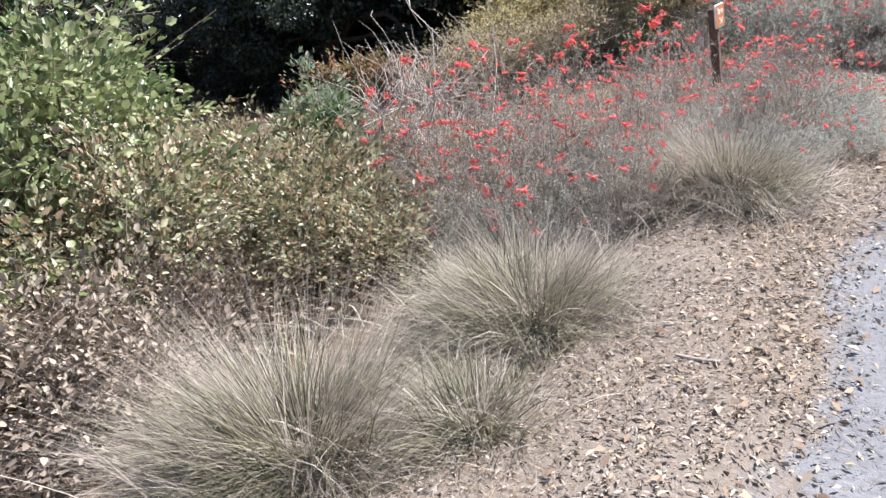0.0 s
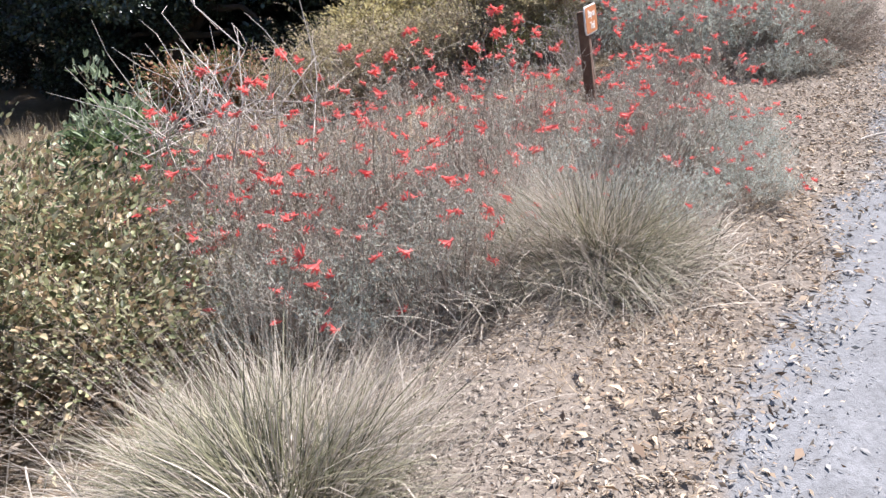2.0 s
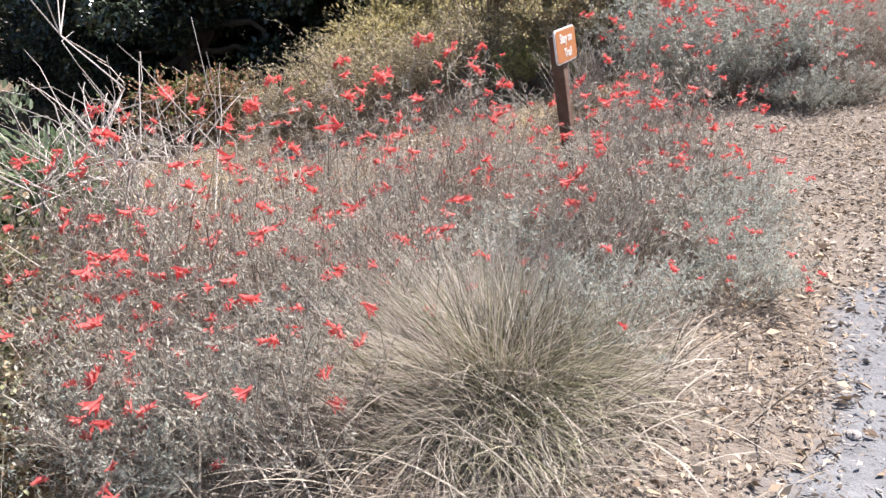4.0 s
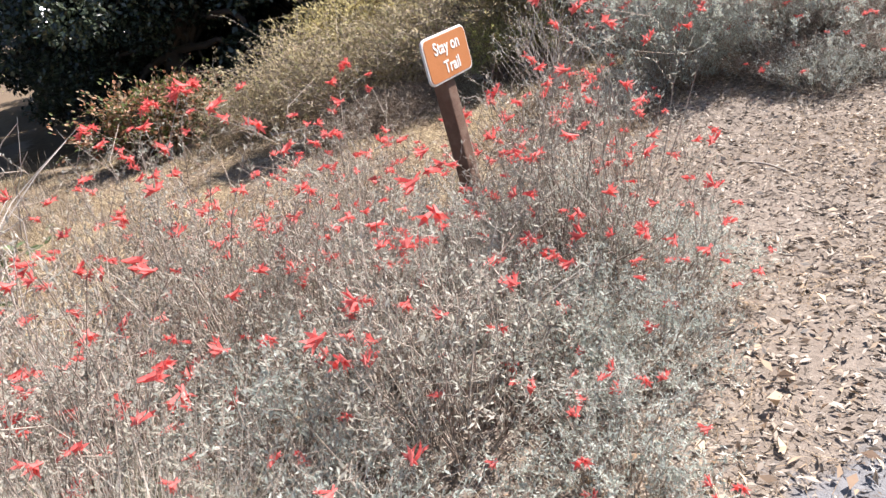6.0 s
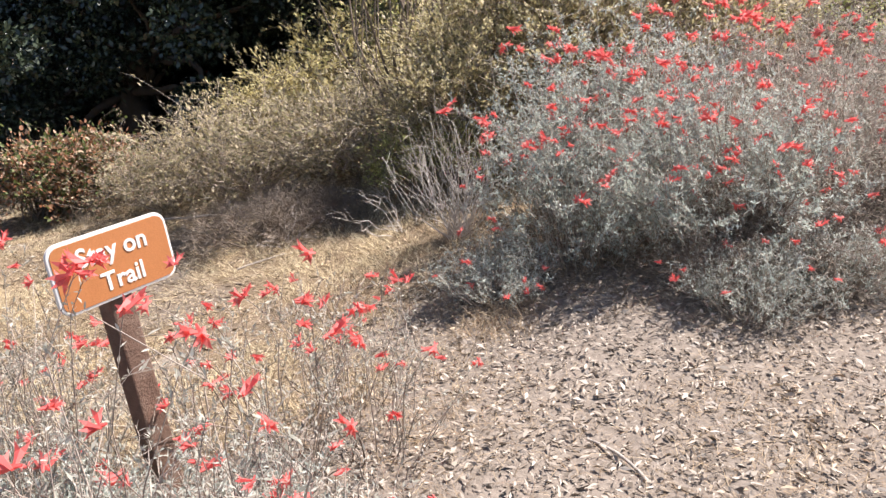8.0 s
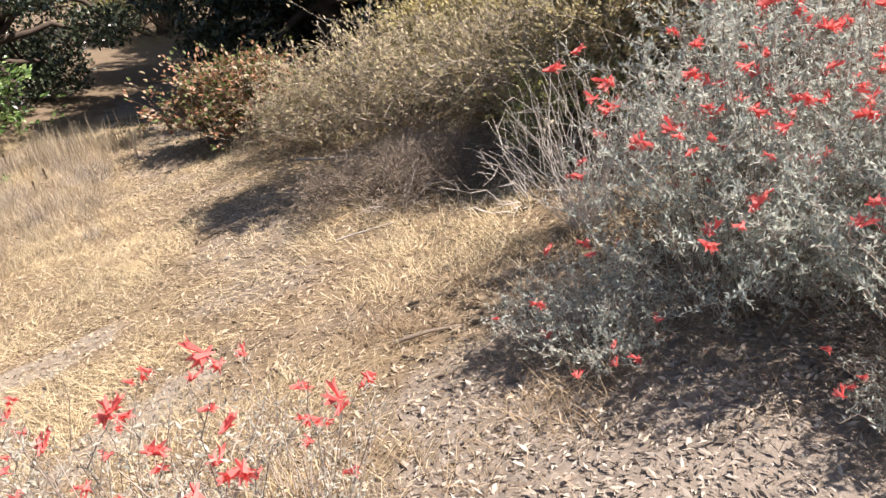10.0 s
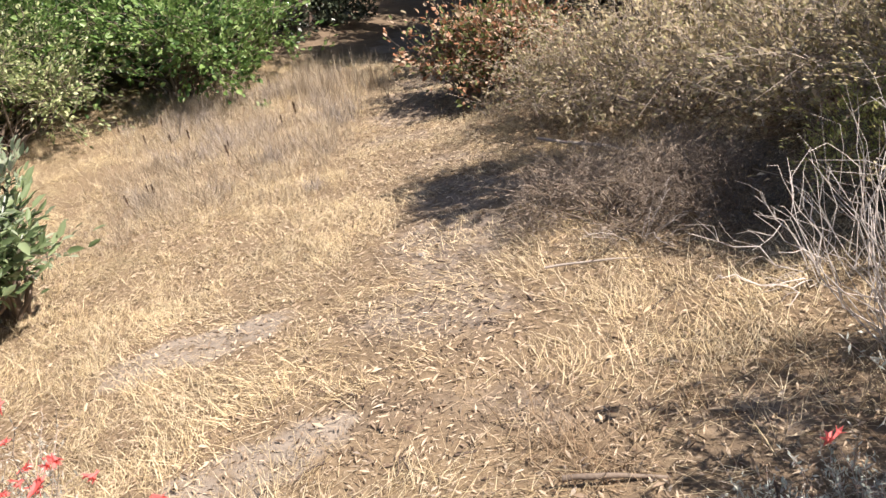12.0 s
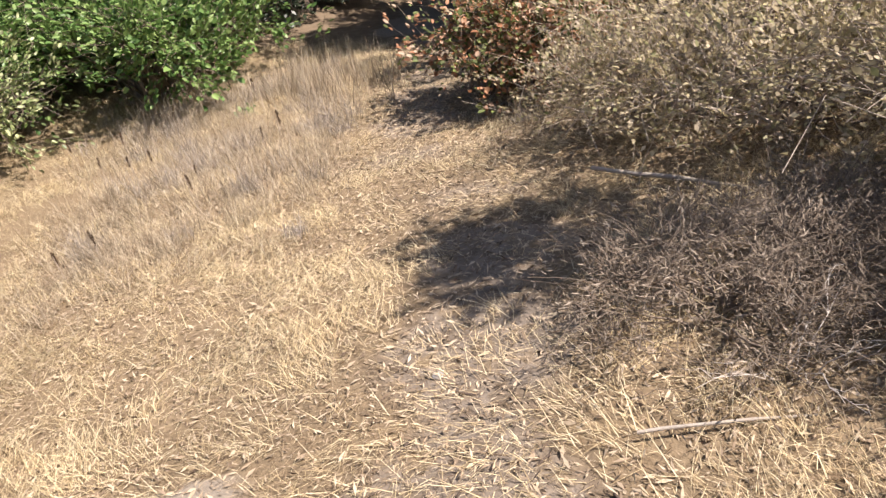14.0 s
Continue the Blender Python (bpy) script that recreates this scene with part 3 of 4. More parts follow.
def flower_mesh():
    """A small cluster of trumpet flowers with four flared, notched petals each."""
    bm = bmesh.new()
    for k in range(3):
        turn = Matrix.Translation((0.006 * math.cos(k * 2.1), 0.006 * math.sin(k * 2.1), 0.004 * k)) @ Euler((0, radians(70 + 22 * k), 0.55 * (k - 1))).to_matrix().to_4x4()
        rings = []
        for z, r in ((0.0, 0.0022), (0.016, 0.0040), (0.030, 0.0062)):
            rings.append([bm.verts.new(turn @ Vector((r * math.cos(a * math.pi / 2), r * math.sin(a * math.pi / 2), z))) for a in range(4)])
        for lo, hi in zip(rings, rings[1:]):
            for a in range(4):
                bm.faces.new((lo[a], lo[(a + 1) % 4], hi[(a + 1) % 4], hi[a]))
        for a in range(4):
            th = (a + 0.5) * math.pi / 2
            tip = bm.verts.new(turn @ Vector((0.014 * math.cos(th), 0.014 * math.sin(th), 0.041)))
            bm.faces.new((rings[2][a], rings[2][(a + 1) % 4], tip))
    me = bpy.data.meshes.new("flower")
    bm.to_mesh(me)
    bm.free()
    me.materials.append(M_RED)
    return me


FLOWER = flower_mesh()


def fuchsia(label, height=0.6, radius=0.45, stems=90, leaves=3400, flowers=26, leaf_mat=None, leaf=0.021, group="red-flowered fuchsia plants"):
    """A thin-stemmed bushy plant with narrow grey leaves and scarlet trumpet flowers."""
    t = thing("flowering_fuchsia", label, "flowering plant", group)
    th, rr = rng.uniform(0, 6.28, stems), np.sqrt(rng.uniform(0, 1, stems))
    start = np.stack([0.35 * radius * rr * np.cos(th), 0.35 * radius * rr * np.sin(th), np.full(stems, -0.03)], -1)
    top = height * (1.05 - 0.55 * rr ** 2) * rng.uniform(0.7, 1.15, stems)
    end = np.stack([radius * rr * np.cos(th) * rng.uniform(0.8, 1.2, stems), radius * rr * np.sin(th) * rng.uniform(0.8, 1.2, stems), top], -1)
    lines = bent_lines(start, end, 6, 0.10, 0.025)
    r = np.linspace(0.0028, 0.0011, 6)[None] * rng.uniform(0.7, 1.3, (stems, 1))
    # side twigs
    m = stems * 6
    pick, k = rng.integers(0, stems, m), rng.uniform(0.35, 0.95, m)
    a = lines[pick, np.minimum((k * 5).astype(int), 4)]
    b = a + rng.normal(0, 1, (m, 3)) * [0.055, 0.055, 0.03] * (radius / 0.45) + [0, 0, 0.05]
    twigs = bent_lines(a, b, 4, 0.1, 0.05)
    v, f = joined(tubes(lines, r), tubes(twigs, np.full((m, 4), 0.0008)))
    part("stem_tangle", raw_mesh("stem_tangle", v, f, M_STEM_TAN), None, t, "thin tan and brown stems", "stuff")
    pick, k = rng.integers(0, stems, leaves // 3), rng.beta(2.2, 1.3, leaves // 3) * 4.99
    i = k.astype(int)
    p1 = lines[pick, i] + (lines[pick, i + 1] - lines[pick, i]) * (k - i)[:, None]
    pick2, k2 = rng.integers(0, m, leaves - leaves // 3), rng.uniform(0, 2.99, leaves - leaves // 3)
    i2 = k2.astype(int)
    p2 = twigs[pick2, i2] + (twigs[pick2, i2 + 1] - twigs[pick2, i2]) * (k2 - i2)[:, None]
    p = np.concatenate([p1, p2])
    way = rng.normal(size=(len(p), 3)) + [0, 0, 0.7]
    v, f = leaf_fan(p, way, rng.uniform(0.6, 1.4, len(p)) * leaf, rng.uniform(0.2, 0.34, len(p)), 0.2, False, 0.8)
    part("foliage", raw_mesh("foliage", v, f, leaf_mat or M_SILVER), None, t, "narrow grey-green leaves", "stuff")
    for j in range(flowers):
        if j % 2:
            q = twigs[rng.integers(0, m)][-1]
        else:
            q = lines[rng.integers(0, stems)][-1]
        if q[2] < height * 0.35:
            q = lines[int(np.argmax(lines[:, -1, 2] * rng.uniform(0.6, 1, stems)))][-1]
        o = new("flower", FLOWER)
        o.parent = t
        o.matrix_basis = pose(*[float(c) for c in q], rng.uniform(-25, 25), rng.uniform(-25, 25), rng.uniform(0, 360)) @ Matrix.Scale(float(rng.uniform(0.85, 1.7)), 4)
    return t


def shrub(name, label, category, height, radius, leaf_mat, leaf=0.04, aspect=0.55, stems=26, clumps=26, twigs=420, leaves=7000, full=True, squash=0.75, stem_mat=None, droop=0.2, group="", upright=0.4, low=0.45, face=1.6, sturdy=1.0):
    """A bush: stems fan out to clumps of twigs, and the leaves sit on the twigs, with gaps between."""
    t = thing(name, label, category, group)
    th, rr = rng.uniform(0, 6.28, clumps), np.sqrt(rng.uniform(0.02, 1, clumps))
    top = np.sqrt(np.clip(1 - (0.75 if low < 0.7 else 0.3) * rr ** 2, 0, 1)) * height
    centre = np.stack([radius * rr * np.cos(th), radius * rr * np.sin(th), top * rng.uniform(low, 1.0, clumps)], -1) * 0.86
    pick = np.concatenate([np.arange(clumps), rng.integers(0, clumps, max(stems - clumps, 0))])
    n = len(pick)
    start = np.stack([rng.normal(0, 0.10 * radius, n), rng.normal(0, 0.10 * radius, n), np.full(n, -0.05)], -1)
    lines = bent_lines(start, centre[pick], 6, 0.12, 0.03)
    thick = (0.007 + 0.008 * height) * sturdy
    r = np.linspace(thick, thick * 0.3, 6)[None] * rng.uniform(0.6, 1.1, (n, 1))
    which = rng.integers(0, clumps, twigs)
    spread = radius * 0.34
    a = centre[which] + rng.normal(0, spread * 0.3, (twigs, 3))
    out = centre[which] * [1, 1, 0.5] / (radius + 1e-6)
    b = a + (rng.normal(0, 1, (twigs, 3)) * [1, 1, squash] + out * 0.7 + [0, 0, upright]) * spread * 0.7
    b[:, 2] = np.maximum(b[:, 2], 0.03)
    a[:, 2] = np.maximum(a[:, 2], 0.02)
    tw = bent_lines(a, b, 4, 0.12, 0.05)
    v, f = joined(tubes(lines, r, 5), tubes(tw, np.full((twigs, 4), 0.0013 + 0.0006 * height), 3))
    part("branchwork", raw_mesh("branchwork", v, f, stem_mat or M_STEM), None, t, "brown woody stems", "stuff")
    pk, k = rng.integers(0, twigs, leaves), rng.beta(1.6, 1.0, leaves) * 2.99
    i = k.astype(int)
    p = tw[pk, i] + (tw[pk, i + 1] - tw[pk, i]) * (k - i)[:, None] + rng.normal(0, leaf * 0.5, (leaves, 3))
    p[:, 2] = np.maximum(p[:, 2], 0.01)
    way = (tw[pk, 3] - tw[pk, 0]) * 3 / spread + rng.normal(0, 1.0, (leaves, 3)) + [0, 0, 0.25 - droop]
    v, f = leaf_fan(p, way, leaf * rng.uniform(0.55, 1.25, leaves), aspect * rng.uniform(0.75, 1.2, leaves), 0.2, full, face)
    part("foliage", raw_mesh("foliage", v, f, leaf_mat), None, t, "", "stuff")
    return t


def bare_shrub(name, label, height, radius, stems, material, thick=0.004, fan=1.0, forks=2, group="", curl=0.10):
    """Leafless stems that fork."""
    t = thing(name, label, "dead shrub", group)
    th, rr = rng.uniform(0, 6.28, stems), np.sqrt(rng.uniform(0, 1, stems))
    start = np.stack([rng.normal(0, 0.04, stems), rng.normal(0, 0.04, stems), np.full(stems, -0.04)], -1)
    end = np.stack([radius * rr * np.cos(th) * fan, radius * rr * np.sin(th) * fan, height * (1 - 0.5 * rr) * rng.uniform(0.7, 1.1, stems)], -1)
    lines = bent_lines(start, end, 7, curl, 0.3 * curl)
    r = np.linspace(thick, thick * 0.35, 7)
    for k in range(stems):
        a = lines[k, rng.integers(2, 6, forks)]
        b = a + (end[k] - start[k]) * rng.uniform(0.15, 0.35, (forks, 1)) + rng.normal(0, 0.10 * height, (forks, 3))
        b[:, 2] = np.maximum(b[:, 2], 0.02)
        v, f = tubes(lines[k:k + 1], r[None] * rng.uniform(0.7, 1.2), 4)
        branch = part("branch", raw_mesh("branch", v, f, material, True), None, t)
        for line in bent_lines(a, b, 4, 0.12, 0.05):
            v, f = tubes(line[None], np.linspace(thick * 0.5, thick * 0.22, 4)[None], 3)
            part("twig", raw_mesh("twig", v, f, material, True), None, branch)
    return t


def oak(label, height=5.2, radius=2.8, leaves=52000):
    t = thing("oak_tree", label, "tree", "dark oak trees")
    trunk = bent_lines(np.array([[0, 0, -0.3]]), np.array([[0.3, -0.2, height * 0.42]]), 8, 0.05, 0.01)
    v, f = tubes(trunk, np.linspace(0.30, 0.17, 8)[None], 10)
    part("trunk", raw_mesh("trunk", v, f, M_BARK, True), None, t)
    limbs, clumps = 16, 90
    th = rng.uniform(0, 6.28, clumps)
    rr, zz = np.sqrt(rng.uniform(0.05, 1, clumps)), rng.uniform(0, 1, clumps)
    prof = np.sin(np.clip(zz * 0.92 + 0.10, 0, 1) * math.pi) ** 0.6
    centre = np.stack([radius * rr * prof * np.cos(th), radius * rr * prof * np.sin(th), height * (0.03 + 0.92 * zz)], -1)
    pick = rng.choice(clumps, limbs * 3, replace=False)
    start = trunk[0, rng.integers(3, 8, limbs * 3)]
    lines = bent_lines(start, centre[pick], 7, 0.08, 0.02)
    v, f = tubes(lines, np.linspace(0.08, 0.015, 7)[None] * rng.uniform(0.6, 1.2, (limbs * 3, 1)), 6)
    part("limbwork", raw_mesh("limbwork", v, f, M_BARK, True), None, t, "", "stuff")
    which = rng.integers(0, clumps, leaves)
    off = rng.normal(0, 1, (leaves, 3))
    off *= (rng.uniform(0.3, 1, leaves) ** 0.5 / (np.linalg.norm(off, axis=1) + 1e-9))[:, None]
    p = centre[which] + off * [0.62, 0.62, 0.42] * radius / 3.2
    p[:, 2] = np.maximum(p[:, 2], 0.15)
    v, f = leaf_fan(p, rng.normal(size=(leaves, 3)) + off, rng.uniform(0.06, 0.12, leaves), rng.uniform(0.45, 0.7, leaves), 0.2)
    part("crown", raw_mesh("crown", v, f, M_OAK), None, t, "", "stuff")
    return t


def put(ob, *spots):
    """Sets a thing at its first spot and copies of it at the others."""
    first, *rest = spots
    for s in rest:
        copy_thing(ob, s)
    ob.matrix_basis = first


# grass clumps by the trail
put(deergrass("tall arching deergrass clump, olive with straw-coloured tips", 0.66, 0.76, 5600, 260), at(-0.32, 2.95, 20, 1.0))
put(deergrass("broad deergrass clump drooping over the leaf litter", 0.82, 0.66, 7000, 220), at(0.62, 3.72, 140, 1.0))
put(deergrass("deergrass clump with shaded base beside red flowers", 0.76, 0.58, 6200, 700), at(1.95, 5.05, 250, 1.0))
put(deergrass("small low deergrass tuft at the litter edge", 0.5, 0.34, 2600), at(0.30, 2.86, 80, 1.0))

# red-flowered patch between the clumps and the sign
F1 = fuchsia("grey-leaved fuchsia with scattered scarlet flowers, thin stems", 0.78, 0.5, 120, 5600, 21)
F2 = fuchsia("tall thin grey fuchsia dotted with red flowers", 1.05, 0.48, 120, 5600, 34)
F3 = fuchsia("low spreading silvery fuchsia with few red flowers", 0.45, 0.55, 120, 8000, 11, M_SILVERY)
F4 = fuchsia("sparse fuchsia stems tipped with red flowers", 0.74, 0.46, 26, 1000, 14)
put(F1, at(0.75, 5.3, 0), at(1.5, 6.1, 70), at(2.35, 6.35, 160, 0.85), at(0.3, 5.9, 210, 1.1), at(1.0, 6.5, 300, 1.1), at(1.95, 7.15, 20, 0.9), at(2.80, 6.45, 200, 0.78), at(1.3, 4.95, 120, 0.85), at(-0.1, 6.6, 40, 1.1), at(2.6, 5.85, 310, 0.9))
put(F2, at(1.1, 5.8, 0), at(1.9, 6.55, 90), at(0.65, 6.85, 180, 1.1), at(2.25, 6.85, 270, 0.72), at(1.4, 7.3, 45, 1.0), at(0.1, 7.3, 130, 1.1), at(1.6, 5.65, 330, 0.95), at(2.2, 7.6, 10, 0.85), at(0.45, 6.3, 250, 1.05), at(1.0, 7.6, 80, 1.0), at(3.1, 6.65, 100, 0.85), at(-0.35, 7.4, 20, 0.95), at(-0.2, 6.95, 150, 1.0))
put(F3, at(1.45, 5.5, 0), at(2.38, 5.3, 80, 0.75), at(2.1, 5.9, 160), at(2.95, 6.1, 250, 0.75), at(1.3, 6.55, 30, 1.1), at(2.5, 7.2, 300, 0.9), at(3.0, 7.05, 220, 0.85), at(0.5, 5.6, 110, 1.0), at(1.0, 5.2, 200, 0.9), at(1.75, 7.7, 70, 0.9), at(4.85, 8.65, 140, 0.65), at(3.75, 9.15, 260, 0.7), at(3.15, 6.0, 190, 0.65), at(3.35, 6.5, 20, 0.7), at(3.0, 5.6, 270, 0.6), at(5.25, 8.85, 50, 0.75))
put(F4, at(3.3, 6.2, 80, 0.7), at(3.4, 6.85, 10, 0.75), at(3.05, 7.72, 0), at(3.35, 7.75, 120, 0.85), at(2.6, 7.9, 240, 0.9), at(1.8, 8.0, 60, 0.8), at(3.15, 8.1, 200, 0.8))

# large silvery shrub by the side path, with its neighbours along the trail
S1 = fuchsia("large silvery shrub covered with scarlet trumpet flowers", 1.10, 0.78, 190, 26000, 95, M_SILVERY, 0.024, "silvery flowering shrubs")
S2 = fuchsia("grey-green shrub with scarlet flowers along the trail", 1.0, 0.74, 230, 11000, 60, M_SILVER, 0.024, "silvery flowering shrubs")
put(S1, at(4.22, 9.55, 0, 0.86), at(4.85, 9.3, 120, 0.92), at(4.45, 10.15, 200, 1.15))
put(S2, at(5.5, 9.6, 40), at(5.2, 10.5, 160, 1.15), at(6.3, 10.4, 240, 1.0), at(7.2, 11.6, 300, 1.0), at(6.2, 11.7, 80, 1.2))

# bushes behind
put(shrub("ochre_bush", "ochre-yellow dry bush on the slope behind the sign", "bush", 1.0, 1.0, M_OCHRE, 0.048, 0.45, 40, 40, 900, 15000, False), at(1.55, 14.1, 0, 0.98), at(2.45, 14.6, 100, 1.35))
# the copy at (3.5, 11.6) is added only to shade the dead mound
put(shrub("olive_bush", "tall olive-brown dense bush behind the flowering shrub", "bush", 2.5, 1.15, M_OLIVE, 0.058, 0.55, 44, 80, 1500, 25000, False, stem_mat=M_STEM_TAN, droop=-0.7), at(3.65, 12.3, 0, 0.62), at(3.5, 11.6, 60, 0.5), at(4.2, 12.0, 150, 0.74), at(5.2, 12.9, 250, 1.0))
# added, not seen: its high crown only casts the detached shade patch
put(shrub("shade_caster_sapling", "slender tall sapling added to cast the shade patch by the side path", "bush", 3.75, 0.50, M_OLIVE, 0.062, 0.5, 14, 26, 300, 6500, False, low=0.80, sturdy=0.35), at(2.95, 12.5, 0, 1.0))
put(shrub("pale_bush", "pale yellow-green sunlit bush on the rise behind", "bush", 2.0, 1.3, M_LIME, 0.055, 0.45, 40, 50, 1000, 12000, False), at(3.3, 15.6, 0, 1.2), at(5.0, 15.4, 120, 1.3), at(7.2, 15.2, 220, 1.2), at(-13.0, 26.0, 20, 1.7), at(-15.5, 27.5, 90, 1.8))
put(shrub("olive_bush", "low brown-olive bush edging the side path", "bush", 0.75, 0.95, M_BRUSH, 0.042, 0.55, 36, 44, 900, 7800, False, stem_mat=M_STEM_TAN, droop=-0.7), at(1.35, 12.85, 30), at(0.5, 12.85, 130, 0.75), at(2.2, 12.75, 240, 0.85), at(2.85, 12.35, 80, 1.0))
put(shrub("pale_sapling", "pale yellow-green sapling among dead twigs", "shrub", 0.75, 0.35, M_LIME, 0.028, 0.35, 14, 22, 380, 5200, False, droop=-0.6), at(3.15, 11.2, 90, 0.9), at(3.5, 11.3, 200, 0.9))
put(shrub("rusty_bush", "rust-orange dying bush with some green leaves", "bush", 0.85, 0.75, M_RUST, 0.055, 0.65, 30, 34, 500, 5200, True), at(-1.25, 13.35, 0), at(-0.45, 13.55, 140, 0.9))

# dead growth under the bushes
put(shrub("dead_mound", "low dark mound of dead brown twigs and grass", "dead brush", 0.21, 0.5, M_MOUND, 0.035, 0.12, 26, 40, 700, 6000, False, 0.4), at(1.9, 11.0, 0), at(2.4, 11.25, 120, 0.8), at(2.0, 11.55, 250, 0.8))
put(bare_shrub("dead_shrub", "upright fan of bleached bare stems", 1.25, 0.62, 90, M_BARE, 0.0032, 1.0, 1), at(3.5, 10.2, 0, 0.8))
put(bare_shrub("dead_branches", "bleached dead twigs sprawling beside the side path", 0.40, 0.62, 11, M_BARE, 0.0042, 1.0, 4, "sprawling dead twigs"), at(3.1, 10.6, 0, 0.85), at(2.2, 10.75, 200, 0.6))

put(shrub("brown_undergrowth", "brown twiggy undergrowth at the foot of the shrub", "dead brush", 0.46, 0.55, M_WEED_GREY, 0.030, 0.22, 30, 40, 1100, 5200, False, 0.5, face=0.0), at(4.8, 8.9, 120, 0.5), at(5.25, 9.05, 240, 0.75), at(5.9, 9.6, 60, 0.95), at(5.0, 9.3, 30, 0.8), at(6.6, 10.3, 170, 1.0))

put(bare_shrub("dark_sprig", "dark branching sprig at the edge of the flowers", 0.55, 0.28, 9, M_STEM, 0.004, 1.0, 5, "dark sprigs"), at(3.15, 6.4, 0), at(3.25, 6.85, 130, 0.9), at(2.55, 6.6, 250, 1.0), at(1.7, 5.9, 60, 1.1))

# hedge on the low side of the trail
H1 = shrub("hedge_bush", "tall green leafy bush with sunlit yellowish leaves", "bush", 2.2, 1.25, M_HEDGE, 0.066, 0.72, 40, 50, 800, 12500, True, face=0.6)
put(H1, at(-2.9, 5.9, 0, 1.13), at(-3.4, 4.3, 120, 0.9), at(-3.6, 7.6, 220, 0.75))
H2 = shrub("hedge_bush", "yellow-brown small-leaved bush behind the grass clumps", "bush", 1.3, 0.95, M_HEDGE_DRY, 0.056, 0.60, 40, 40, 800, 8000, True, face=0.5)
put(H2, at(-1.65, 6.3, 0), at(-0.95, 6.6, 140, 0.9), at(-1.9, 5.1, 250, 1.0), at(-0.55, 5.6, 60, 0.75), at(-1.5, 7.6, 10, 0.9))
put(shrub("twiggy_bush", "dusty brown twiggy bush with curled dead leaves", "bush", 0.85, 0.8, M_TWIG_LEAF, 0.050, 0.55, 40, 44, 900, 6500, True), at(-1.75, 3.95, 0), at(-1.3, 4.7, 100, 0.8), at(-2.2, 3.0, 200, 0.9))
put(bare_shrub("dead_branches", "white arching dead branches above the flowers", 1.95, 0.62, 30, M_BARE, 0.0085, 1.0, 7, "sprawling dead twigs", 0.22), at(0.15, 7.2, 0))

# green growth on the far side of the slope
G1 = shrub("green_bush", "bright green leafy oak scrub in full sun", "bush", 1.6, 1.2, M_GREEN, 0.072, 0.66, 36, 34, 700, 9500, True, face=0.9)
put(G1, at(-5.2, 12.3, 0, 1.05), at(-6.2, 11.0, 100, 1.05), at(-6.4, 13.4, 300, 1.1), at(-7.6, 12.2, 40, 1.3))
put(shrub("dull_green_bush", "dull olive-green bush beside the bright oak scrub", "bush", 1.5, 1.1, M_HEDGE, 0.055, 0.6, 36, 44, 800, 9000, True, face=0.6), at(-5.35, 10.0, 30, 1.0), at(-7.0, 9.2, 170, 1.1))
put(shrub("laurel_shrub", "dark green shrub with long glossy leaves", "shrub", 1.2, 0.48, M_LAUREL, 0.11, 0.34, 22, 30, 360, 2600, True), at(-0.85, 8.42, 0))
put(shrub("silver_weed", "tall silvery-green leafy weed", "weed", 1.75, 0.34, M_WEED_GREEN, 0.08, 0.36, 16, 24, 240, 1300, True, 0.8), at(-1.05, 8.75, 0))
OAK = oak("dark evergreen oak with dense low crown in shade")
# oaks at (-2.4, 20.4), (-0.2, 19.2), (-3.0, 18.0) added to shade the far path
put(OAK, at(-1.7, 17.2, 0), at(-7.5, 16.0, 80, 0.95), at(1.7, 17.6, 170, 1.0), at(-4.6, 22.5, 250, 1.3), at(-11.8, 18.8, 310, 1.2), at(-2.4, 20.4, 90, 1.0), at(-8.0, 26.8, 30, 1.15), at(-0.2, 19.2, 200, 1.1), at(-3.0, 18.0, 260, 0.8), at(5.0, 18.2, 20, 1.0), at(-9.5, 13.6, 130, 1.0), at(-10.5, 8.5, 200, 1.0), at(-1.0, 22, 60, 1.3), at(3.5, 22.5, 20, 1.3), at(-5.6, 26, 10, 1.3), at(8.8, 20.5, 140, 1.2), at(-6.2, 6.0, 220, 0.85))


# dark seed stalks in the weeds
def seed_stalk():
    t = thing("seed_stalk", "dark brown dry seed stalk standing in weeds", "weed", "dark seed stalks")
    line = bent_lines(np.array([[0, 0, -0.02]]), np.array([[0.02, 0.01, 0.34]]), 6, 0.03, 0.005)
    v, f = tubes(line, np.linspace(0.003, 0.002, 6)[None], 4)
    part("stem", raw_mesh("stem", v, f, M_STEM_TAN), None, t)
    k = rng.uniform(0.6, 1.0, 90)
    p = np.stack([0.02 * k, 0.01 * k, 0.34 * k], -1)
    v, f = leaf_fan(p, rng.normal(size=(90, 3)) + [0, 0, 0.5], rng.uniform(0.012, 0.026, 90), np.full(90, 0.5), 0.3)
    part("seed_head", raw_mesh("seed_head", v, f, M_SEEDHEAD), None, t)
    return t


STALK = seed_stalk()
sx, sy = scattered(42, -4.6, -0.6, 9.0, 12.8, lambda x, y: zones(x, y)[4] * 0.9)
put(STALK, *[at(float(a), float(b), float(rng.uniform(0, 360)), float(rng.uniform(0.5, 0.85))) for a, b in zip(sx, sy)])


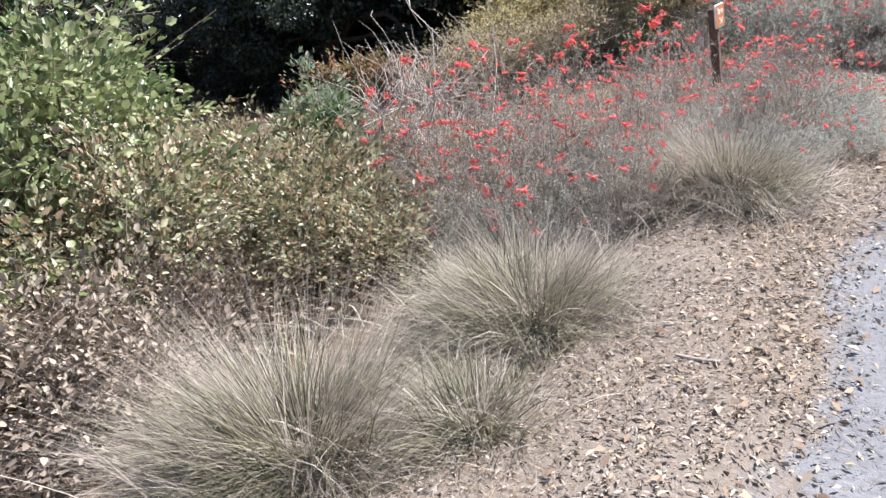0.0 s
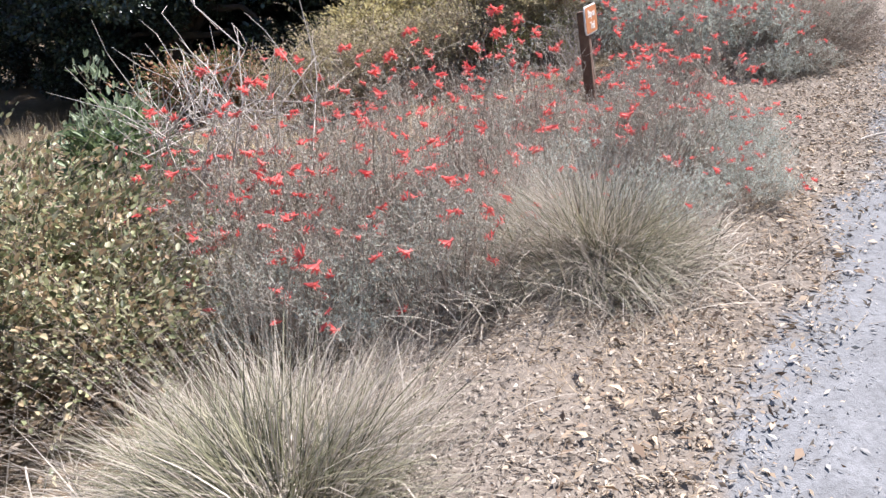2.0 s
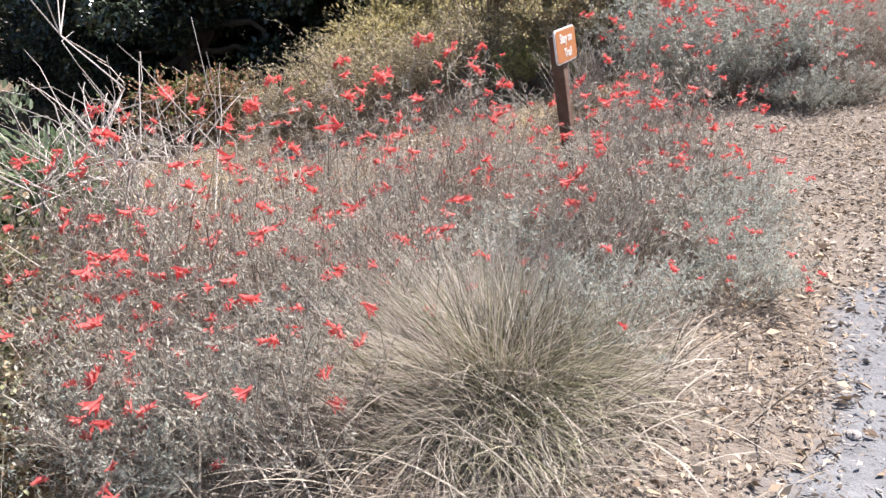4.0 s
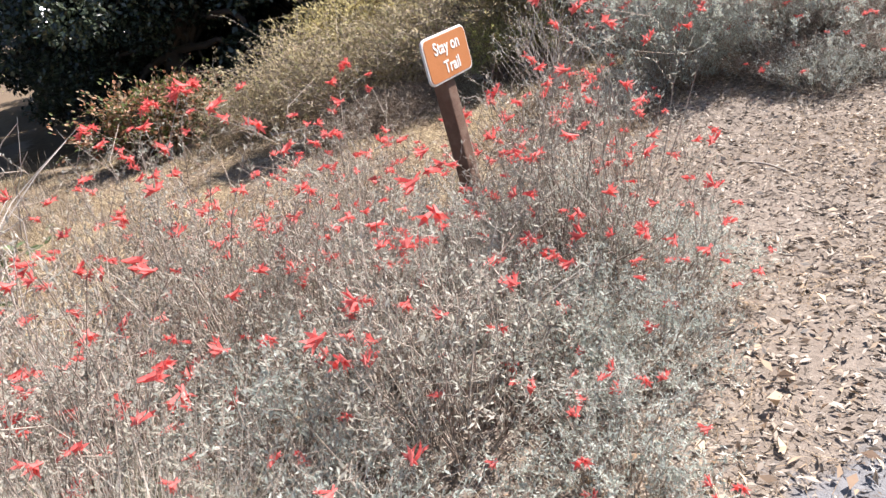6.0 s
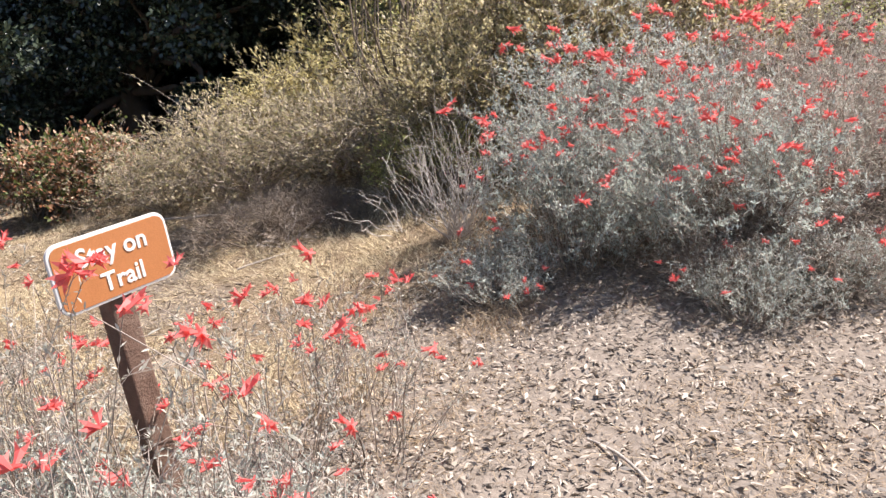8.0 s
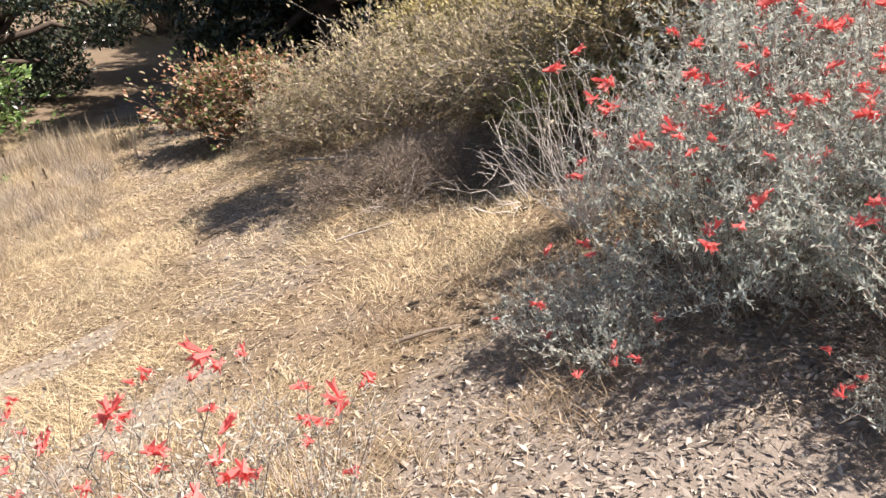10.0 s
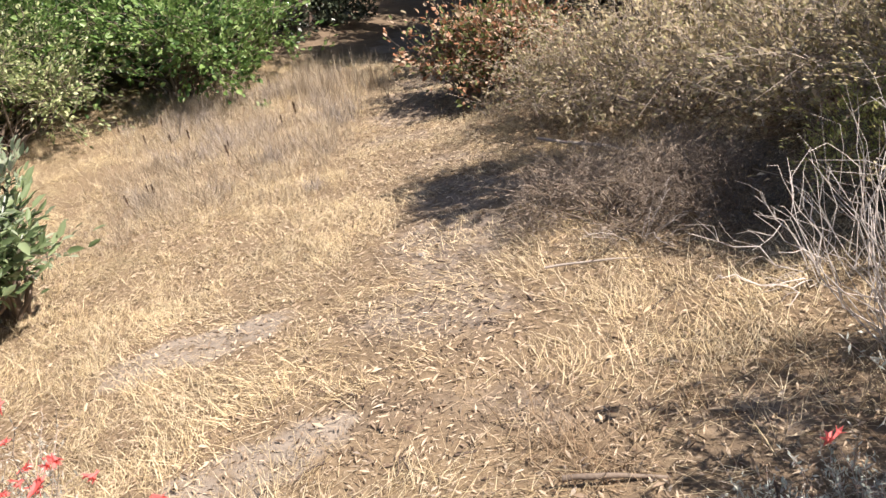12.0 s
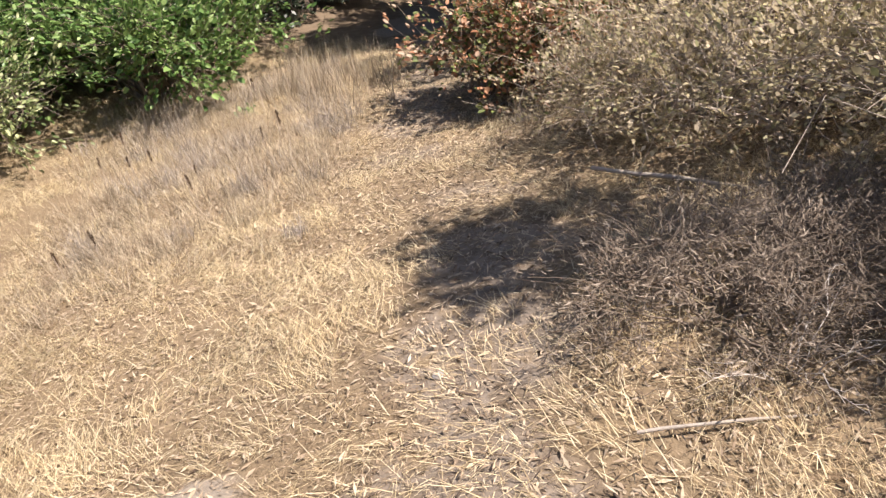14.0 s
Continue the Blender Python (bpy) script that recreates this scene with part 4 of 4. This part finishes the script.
# ---- the sign ----
def rounded_plate(w, h, r, depth, z0=0.0, seg=6, bevel=0.0):
    bm = bmesh.new()
    ring = []
    for cx, cy, a0 in ((w / 2 - r, h / 2 - r, 0), (-w / 2 + r, h / 2 - r, 90), (-w / 2 + r, -h / 2 + r, 180), (w / 2 - r, -h / 2 + r, 270)):
        for k in range(seg + 1):
            a = radians(a0 + 90 * k / seg)
            ring.append(bm.verts.new((cx + r * math.cos(a), cy + r * math.sin(a), z0)))
    face = bm.faces.new(ring)
    out = bmesh.ops.extrude_face_region(bm, geom=[face])
    for g in out["geom"]:
        if isinstance(g, bmesh.types.BMVert):
            g.co.z += depth
    bmesh.ops.recalc_face_normals(bm, faces=bm.faces)
    if bevel:
        bmesh.ops.bevel(bm, geom=[e for e in bm.edges if abs(e.verts[0].co.z - e.verts[1].co.z) < 1e-6], offset=bevel, segments=2, affect="EDGES", profile=0.5)
    return bm


def lettering(text, size, x, y, z, parent):
    cu = bpy.data.curves.new("lettering", "FONT")
    cu.body, cu.size, cu.align_x, cu.extrude, cu.offset = text, size, "CENTER", 0.0012, 0.0012
    tmp = bpy.data.objects.new("lettering_source", cu)
    me = bpy.data.meshes.new_from_object(tmp)
    bpy.data.objects.remove(tmp)
    me.materials.clear()
    me.materials.append(M_WHITE)
    ob = part("lettering", me, None, parent, "white lettering")
    ob.matrix_basis = pose(x, y, z)


def trail_sign(x, y, heading, lean):
    t = thing("trail_sign", "orange-brown sign board with white lettering on a wooden post", "sign")
    ground_here = float(ground_z(x, y))
    t.matrix_basis = pose(x + 0.105, y - 0.06, ground_here, lean, 0, heading)
    up = 0.795 - ground_here
    bm = bmesh.new()
    bmesh.ops.create_cube(bm, size=1.0, matrix=Matrix.Translation((0, 0.047, (up + 0.06 - 0.25) / 2)) @ Matrix.Diagonal((0.072, 0.072, up + 0.06 + 0.25, 1)))
    bmesh.ops.bevel(bm, geom=bm.edges[:], offset=0.006, segments=2, affect="EDGES", profile=0.5)
    part("post", bm, M_POST, t, "weathered brown wooden post")
    edge = part("board", rounded_plate(0.362, 0.196, 0.036, 0.012, -0.003, 8, 0.003), M_WHITE, t, "white-edged board")
    edge.matrix_basis = pose(0, 0, up, 90, 0, 0)
    face = part("face", rounded_plate(0.344, 0.178, 0.028, 0.003, 0.0085, 8), M_SIGN, edge, "orange-brown painted face")
    lettering("Stay on", 0.072, 0.0, 0.018, 0.0125, edge)
    lettering("Trail", 0.072, 0.012, -0.066, 0.0125, edge)


trail_sign(2.71, 7.43, math.degrees(math.atan2(0.86, 0.51)), -7)


# ---- loose things on the ground ----
def stick(name, label, length, radius, x, y, turn, material=M_STICK, lift=0.0):
    a, b = np.array([[-length / 2, 0, radius * 0.8]]), np.array([[length / 2, 0, radius * 0.9]])
    line = bent_lines(a, b, 8, 0.03, 0.004)
    v, f = tubes(line, (np.linspace(1, 0.6, 8) * radius)[None] * rng.uniform(0.85, 1.15, (1, 8)), 7)
    me = raw_mesh(name, v, f, material, True)
    ob = tagged(new(name, me), label, "stick")
    ob.matrix_basis = pose(x, y, float(ground_z(x, y)) + lift, 0, 0, turn)
    return ob


stick("stick", "bleached stick lying on the pale trail", 0.34, 0.012, 4.42, 6.55, 20)
stick("stick", "thin grey stick lying in the leaf litter", 0.28, 0.007, 4.13, 7.65, 125)
stick("bark_piece", "dark curl of bark lying in the litter", 0.26, 0.011, 3.33, 6.0, 40, M_BARK)
stick("stick", "long pale fallen branch behind the dead mound", 1.5, 0.012, 1.5, 11.9, 5)
stick("stick", "short curved pale stick in the litter", 0.16, 0.011, 1.15, 3.1, 150)


def dark_twigs():
    """Short dark bits of twig that stick up out of the litter on the side path."""
    for x, y in zip(*scattered(34, 1.0, 3.5, 8.2, 10.4, lambda x, y: 1 - smooth(lane_distance(x, y), 0.5, 1.2))):
        ob = stick("twig", "short dark broken twig lying in the path litter", float(rng.uniform(0.05, 0.13)), 0.006, float(x), float(y), float(rng.uniform(0, 360)), M_BARK)
        ob.matrix_basis = ob.matrix_basis @ Matrix.Rotation(float(rng.uniform(-0.5, 0.1)), 4, "Y")
        tagged(ob, group="dark twigs in the litter")


def stone(label, size, x, y, turn):
    bm = bmesh.new()
    bmesh.ops.create_icosphere(bm, subdivisions=2, radius=size)
    for v in bm.verts:
        v.co *= 1 + rng.uniform(-0.12, 0.12)
        v.co.z *= 0.45
    me = bpy.data.meshes.new("stone")
    bm.to_mesh(me)
    bm.free()
    me.materials.append(M_STONE)
    ob = tagged(new("stone", me), label, "stone")
    ob.matrix_basis = pose(x, y, float(ground_z(x, y)) + size * 0.25, 0, 0, turn)


dark_twigs()
stone("pale flat stone lying on the narrow side path", 0.022, 1.15, 10.29, 20)
stone("small grey stone on the pale trail", 0.022, 2.94, 4.64, 70)
stick("bark_piece", "long grey-brown strip of bark in the path litter", 0.30, 0.010, 3.03, 9.25, 37, M_STEM)
stick("stick", "thin dead branch lying before the brushy mound", 0.6, 0.006, 2.2, 10.5, 40)
